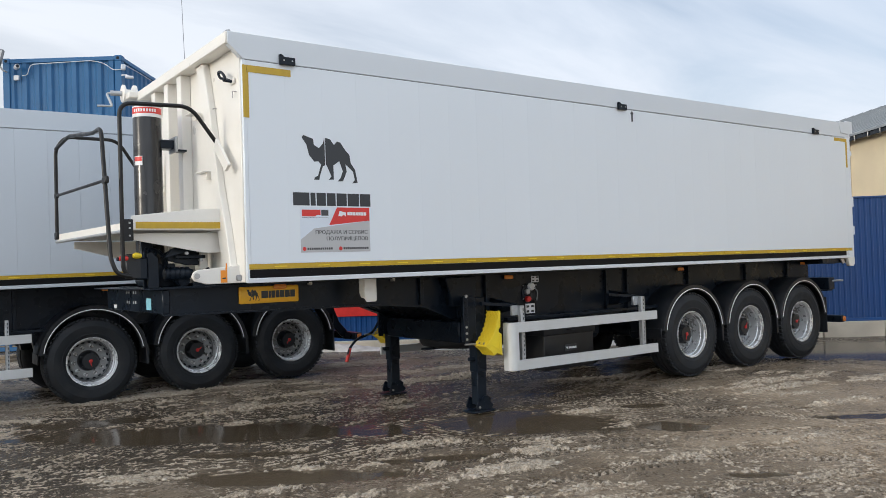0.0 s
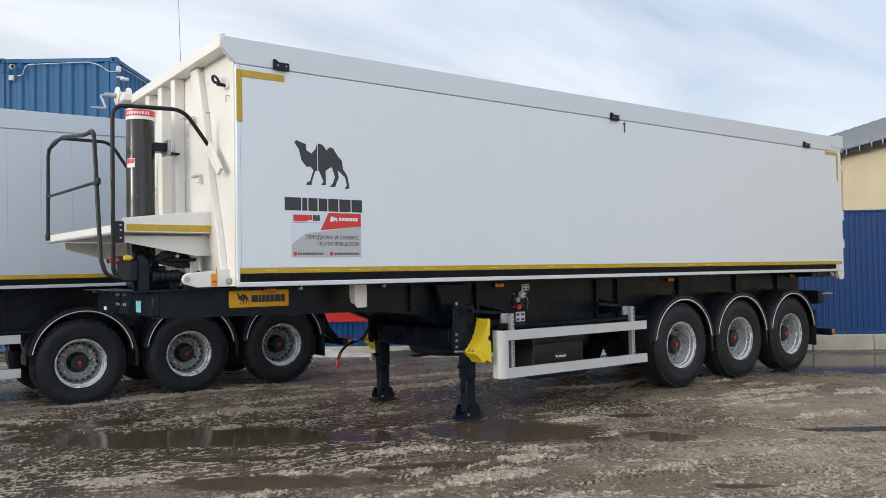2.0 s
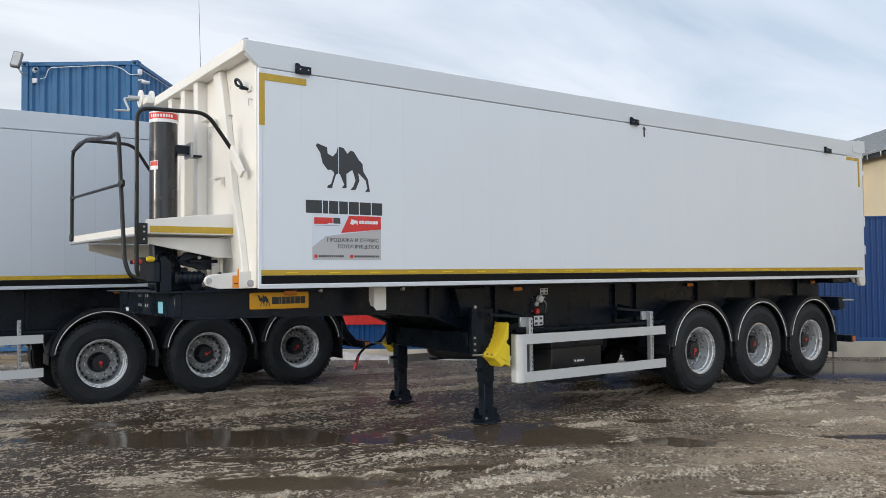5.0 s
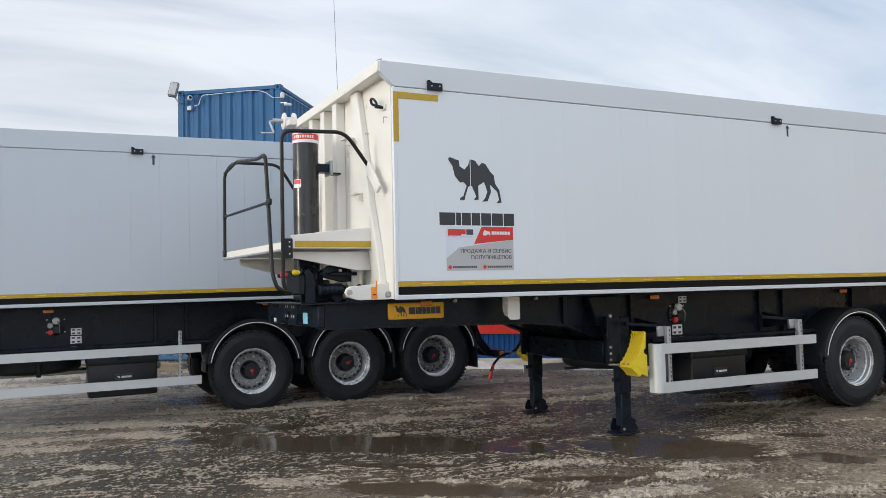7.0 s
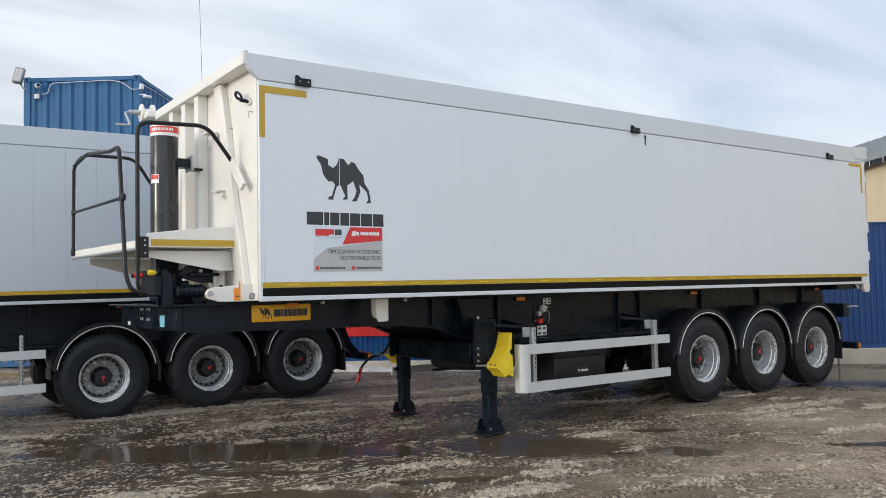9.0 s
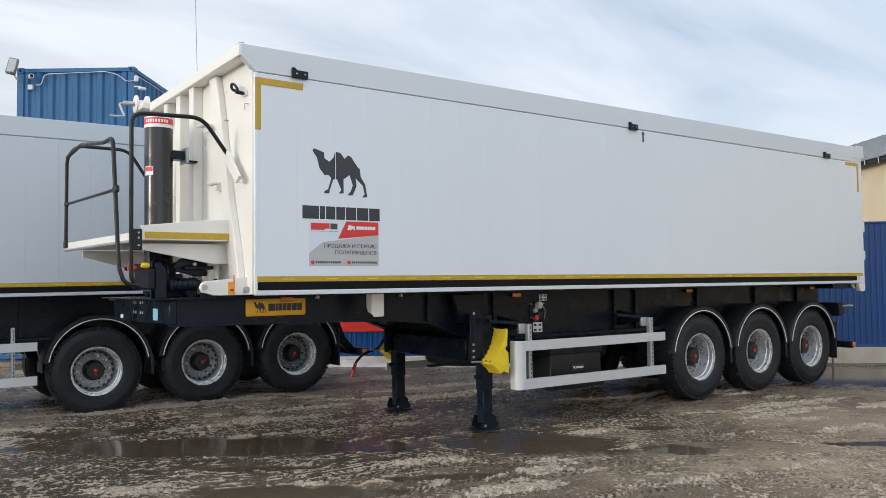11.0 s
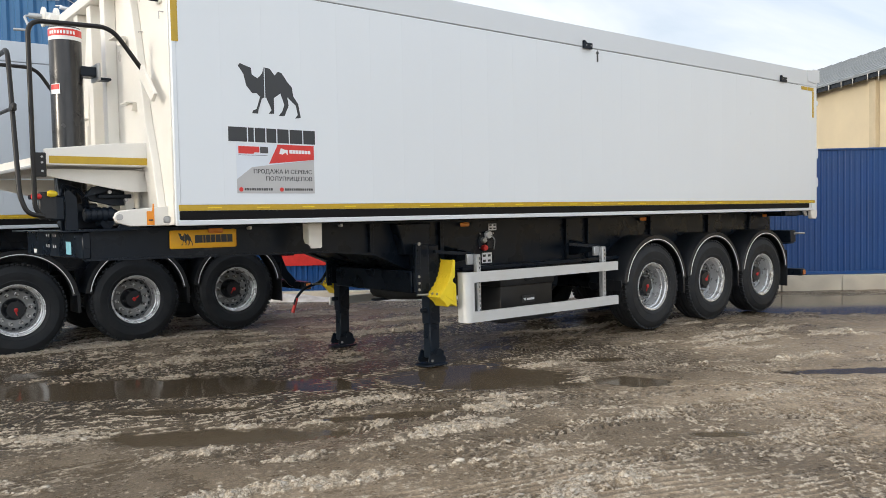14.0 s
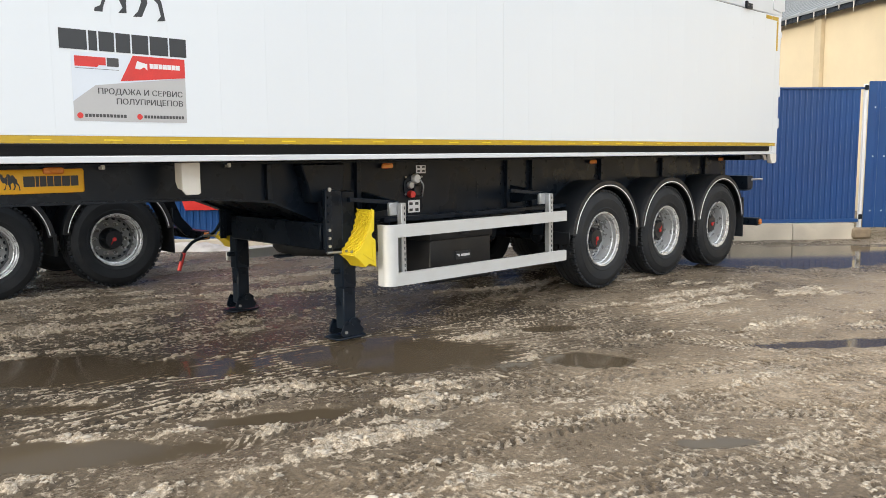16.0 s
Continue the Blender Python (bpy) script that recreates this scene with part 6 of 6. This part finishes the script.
def ground_material():
    m = bpy.data.materials.new("mud_and_slush")
    m.use_nodes = True
    n, l = m.node_tree.nodes, m.node_tree.links
    b = n["Principled BSDF"]
    co = n.new("ShaderNodeTexCoord")
    def tex(scale, detail=5, rough=0.55):
        t = n.new("ShaderNodeTexNoise")
        t.inputs["Scale"].default_value, t.inputs["Detail"].default_value, t.inputs["Roughness"].default_value = scale, detail, rough
        l.new(co.outputs["Object"], t.inputs["Vector"])
        return t.outputs[0]
    def ramp(src, stops):
        r = n.new("ShaderNodeValToRGB")
        e = r.color_ramp.elements
        while len(e) < len(stops):
            e.new(0.5)
        for el, (pos, col) in zip(e, stops):
            el.position, el.color = pos, (*col, 1)
        l.new(src, r.inputs[0])
        return r.outputs[0]
    def mix(fac, a, c):
        x = n.new("ShaderNodeMix")
        x.data_type = "RGBA"
        l.new(fac, x.inputs["Factor"]), l.new(a, x.inputs["A"]), l.new(c, x.inputs["B"])
        return x.outputs["Result"]
    def attr(name):
        a = n.new("ShaderNodeAttribute")
        a.attribute_name = name
        return a.outputs["Fac"]
    def maths(op, a, c):
        x = n.new("ShaderNodeMath")
        x.operation = op
        for sock, val in ((x.inputs[0], a), (x.inputs[1], c)):
            if isinstance(val, (int, float)):
                sock.default_value = val
            else:
                l.new(val, sock)
        return x.outputs[0]
    large, mid, grit, speck = tex(0.55, 4), tex(3.5, 6), tex(38, 5, 0.65), tex(150, 3)
    blend = maths("ADD", maths("MULTIPLY", large, 0.36), maths("ADD", maths("MULTIPLY", mid, 0.24), maths("ADD", maths("MULTIPLY", grit, 0.26), maths("MULTIPLY", speck, 0.14))))
    mud = ramp(blend, [(0.36, (0.080, 0.062, 0.0425)), (0.49, (0.175, 0.138, 0.097)), (0.63, (0.310, 0.252, 0.184))])
    snow = ramp(maths("ADD", maths("MULTIPLY", grit, 0.6), maths("MULTIPLY", speck, 0.4)), [(0.36, (0.165, 0.135, 0.099)), (0.49, (0.365, 0.308, 0.235)), (0.60, (0.645, 0.570, 0.462))])
    # grit: single grains and small clods, lighter and darker
    grain = n.new("ShaderNodeTexVoronoi")
    grain.inputs["Scale"].default_value = 70
    l.new(co.outputs["Object"], grain.inputs["Vector"])
    part_of = n.new("ShaderNodeSeparateColor")
    l.new(grain.outputs["Color"], part_of.inputs[0])
    tone = n.new("ShaderNodeMapRange")
    tone.inputs["To Min"].default_value, tone.inputs["To Max"].default_value = 0.74, 1.26
    l.new(part_of.outputs[0], tone.inputs["Value"])
    # positive state: darker, greyer mud, wet round puddles; negative state: paler mud
    dark_mud = ramp(blend, [(0.36, (0.026, 0.022, 0.017)), (0.49, (0.062, 0.051, 0.038)), (0.63, (0.130, 0.108, 0.082))])
    state = attr("damp_tone")
    mud = mix(maths("MAXIMUM", state, 0.0), mud, dark_mud)
    bleach = n.new("ShaderNodeVectorMath")
    bleach.operation = "SCALE"
    l.new(mud, bleach.inputs[0]), l.new(maths("SUBTRACT", 1.0, maths("MULTIPLY", maths("MINIMUM", state, 0.0), 2.4)), bleach.inputs["Scale"])
    gritty = n.new("ShaderNodeVectorMath")
    gritty.operation = "SCALE"
    l.new(bleach.outputs[0], gritty.inputs[0]), l.new(tone.outputs[0], gritty.inputs["Scale"])
    mud = gritty.outputs[0]
    slush = attr("slush")
    cover = n.new("ShaderNodeMapRange")
    cover.inputs["From Min"].default_value, cover.inputs["From Max"].default_value = 0.34, 0.64
    l.new(maths("ADD", slush, maths("MULTIPLY", maths("SUBTRACT", grit, 0.5), 0.9)), cover.inputs["Value"])
    # small crumbs of ice trodden into the mud
    crumb = n.new("ShaderNodeMapRange")
    crumb.inputs["From Min"].default_value, crumb.inputs["From Max"].default_value = 0.575, 0.610
    pieces = maths("ADD", tex(24, 4, 0.62), maths("MULTIPLY", maths("SUBTRACT", tex(1.7, 4, 0.6), 0.5), 0.42))
    l.new(maths("ADD", pieces, maths("MULTIPLY", slush, 0.10)), crumb.inputs["Value"])
    both = maths("MAXIMUM", cover.outputs[0], maths("MULTIPLY", crumb.outputs[0], 0.85))
    col = mix(both, mud, snow)
    wet = attr("wet")
    puddle = ramp(large, [(0.3, (0.070, 0.054, 0.035)), (0.7, (0.100, 0.078, 0.052))])
    l.new(mix(wet, col, puddle), b.inputs["Base Color"])
    dry = ramp(maths("ADD", maths("MULTIPLY", mid, 0.6), maths("MULTIPLY", grit, 0.4)), [(0.38, (0.20, 0.20, 0.20)), (0.62, (0.55, 0.55, 0.55))])
    still = n.new("ShaderNodeRGB")
    still.outputs[0].default_value = (0.085, 0.085, 0.085, 1)
    sheen = n.new("ShaderNodeRGB")
    sheen.outputs[0].default_value = (0.17, 0.17, 0.17, 1)
    bare = maths("MULTIPLY", maths("MAXIMUM", state, 0.0), maths("SUBTRACT", 1.0, both))
    l.new(mix(wet, mix(maths("MINIMUM", maths("MULTIPLY", bare, 1.1), 1.0), dry, sheen.outputs[0]), still.outputs[0]), b.inputs["Roughness"])
    b.inputs["IOR"].default_value = 1.27
    film = ramp(maths("MAXIMUM", wet, maths("MULTIPLY", bare, 0.7)), [(0.0, (0.28, 0.28, 0.28)), (1.0, (0.46, 0.46, 0.46))])
    l.new(film, b.inputs["Specular IOR Level"])
    bp = n.new("ShaderNodeBump")
    bp.inputs["Distance"].default_value = 0.022
    vor = n.new("ShaderNodeTexVoronoi")
    vor.inputs["Scale"].default_value = 42
    l.new(co.outputs["Object"], vor.inputs["Vector"])
    clods = maths("MULTIPLY", maths("SUBTRACT", 0.8, vor.outputs["Distance"]), maths("MULTIPLY", both, 0.55))
    l.new(maths("ADD", clods, maths("ADD", maths("MULTIPLY", grit, 0.8), maths("MULTIPLY", speck, 0.45))), bp.inputs["Height"])
    l.new(maths("MULTIPLY", maths("SUBTRACT", 1.0, wet), maths("SUBTRACT", 0.8, maths("MULTIPLY", maths("MINIMUM", bare, 1.0), 0.45))), bp.inputs["Strength"])
    l.new(bp.outputs[0], b.inputs["Normal"])
    return m


me.materials.append(ground_material())
ground = new("ground", me)
tagged(ground, "wet brown mud yard with dirty slush, ruts and puddles", "ground", kind="structure")


# lumps of ice and slush lying about
def slush_lumps(count, seed, low, high, power, rings, need, label):
    r = np.random.RandomState(seed)
    px, py = r.uniform(1.5, 14, count * 9), r.uniform(2.2, 12, count * 9)
    h, s, w, d = terrain(px, py)
    keep = (s > need) & (w < 0.3)
    px, py, h = px[keep][:count], py[keep][:count], h[keep][:count]
    ico = bmesh.new()
    bmesh.ops.create_icosphere(ico, subdivisions=rings, radius=1)
    ico.verts.ensure_lookup_table()
    bv = np.array([v.co[:] for v in ico.verts])
    bf = np.array([[v.index for v in f.verts] for f in ico.faces])
    ico.free()
    k = len(px)
    size = low + (high - low) * r.rand(k) ** power
    form = r.uniform(0.45, 1.40, (k, len(bv), 1)) * bv[None] * size[:, None, None] * np.stack([r.uniform(0.8, 1.7, k), r.uniform(0.8, 1.5, k), r.uniform(0.35, 0.65, k)], -1)[:, None, :]
    form += np.stack([px, py, h + size * 0.12], -1)[:, None, :]
    faces = (bf[None] + (np.arange(k) * len(bv))[:, None, None]).reshape(-1, 3)
    lm = bpy.data.meshes.new("slush_lumps")
    lm.vertices.add(k * len(bv))
    lm.vertices.foreach_set("co", form.astype(np.float32).ravel())
    lm.loops.add(faces.size)
    lm.loops.foreach_set("vertex_index", faces.astype(np.int32).ravel())
    lm.polygons.add(len(faces))
    lm.polygons.foreach_set("loop_start", np.arange(0, faces.size, 3, dtype=np.int32))
    lm.update(calc_edges=True)
    lm.materials.append(ICE)
    return tagged(new("slush_lumps", lm), label, "slush", kind="stuff")


slush_lumps(20000, 5, 0.003, 0.012, 3, 1, 0.45, "crumbs of dirty ice and slush on the mud")
slush_lumps(6500, 6, 0.006, 0.021, 4, 2, 0.85, "larger clods of pale slush on the pushed-up ridges")
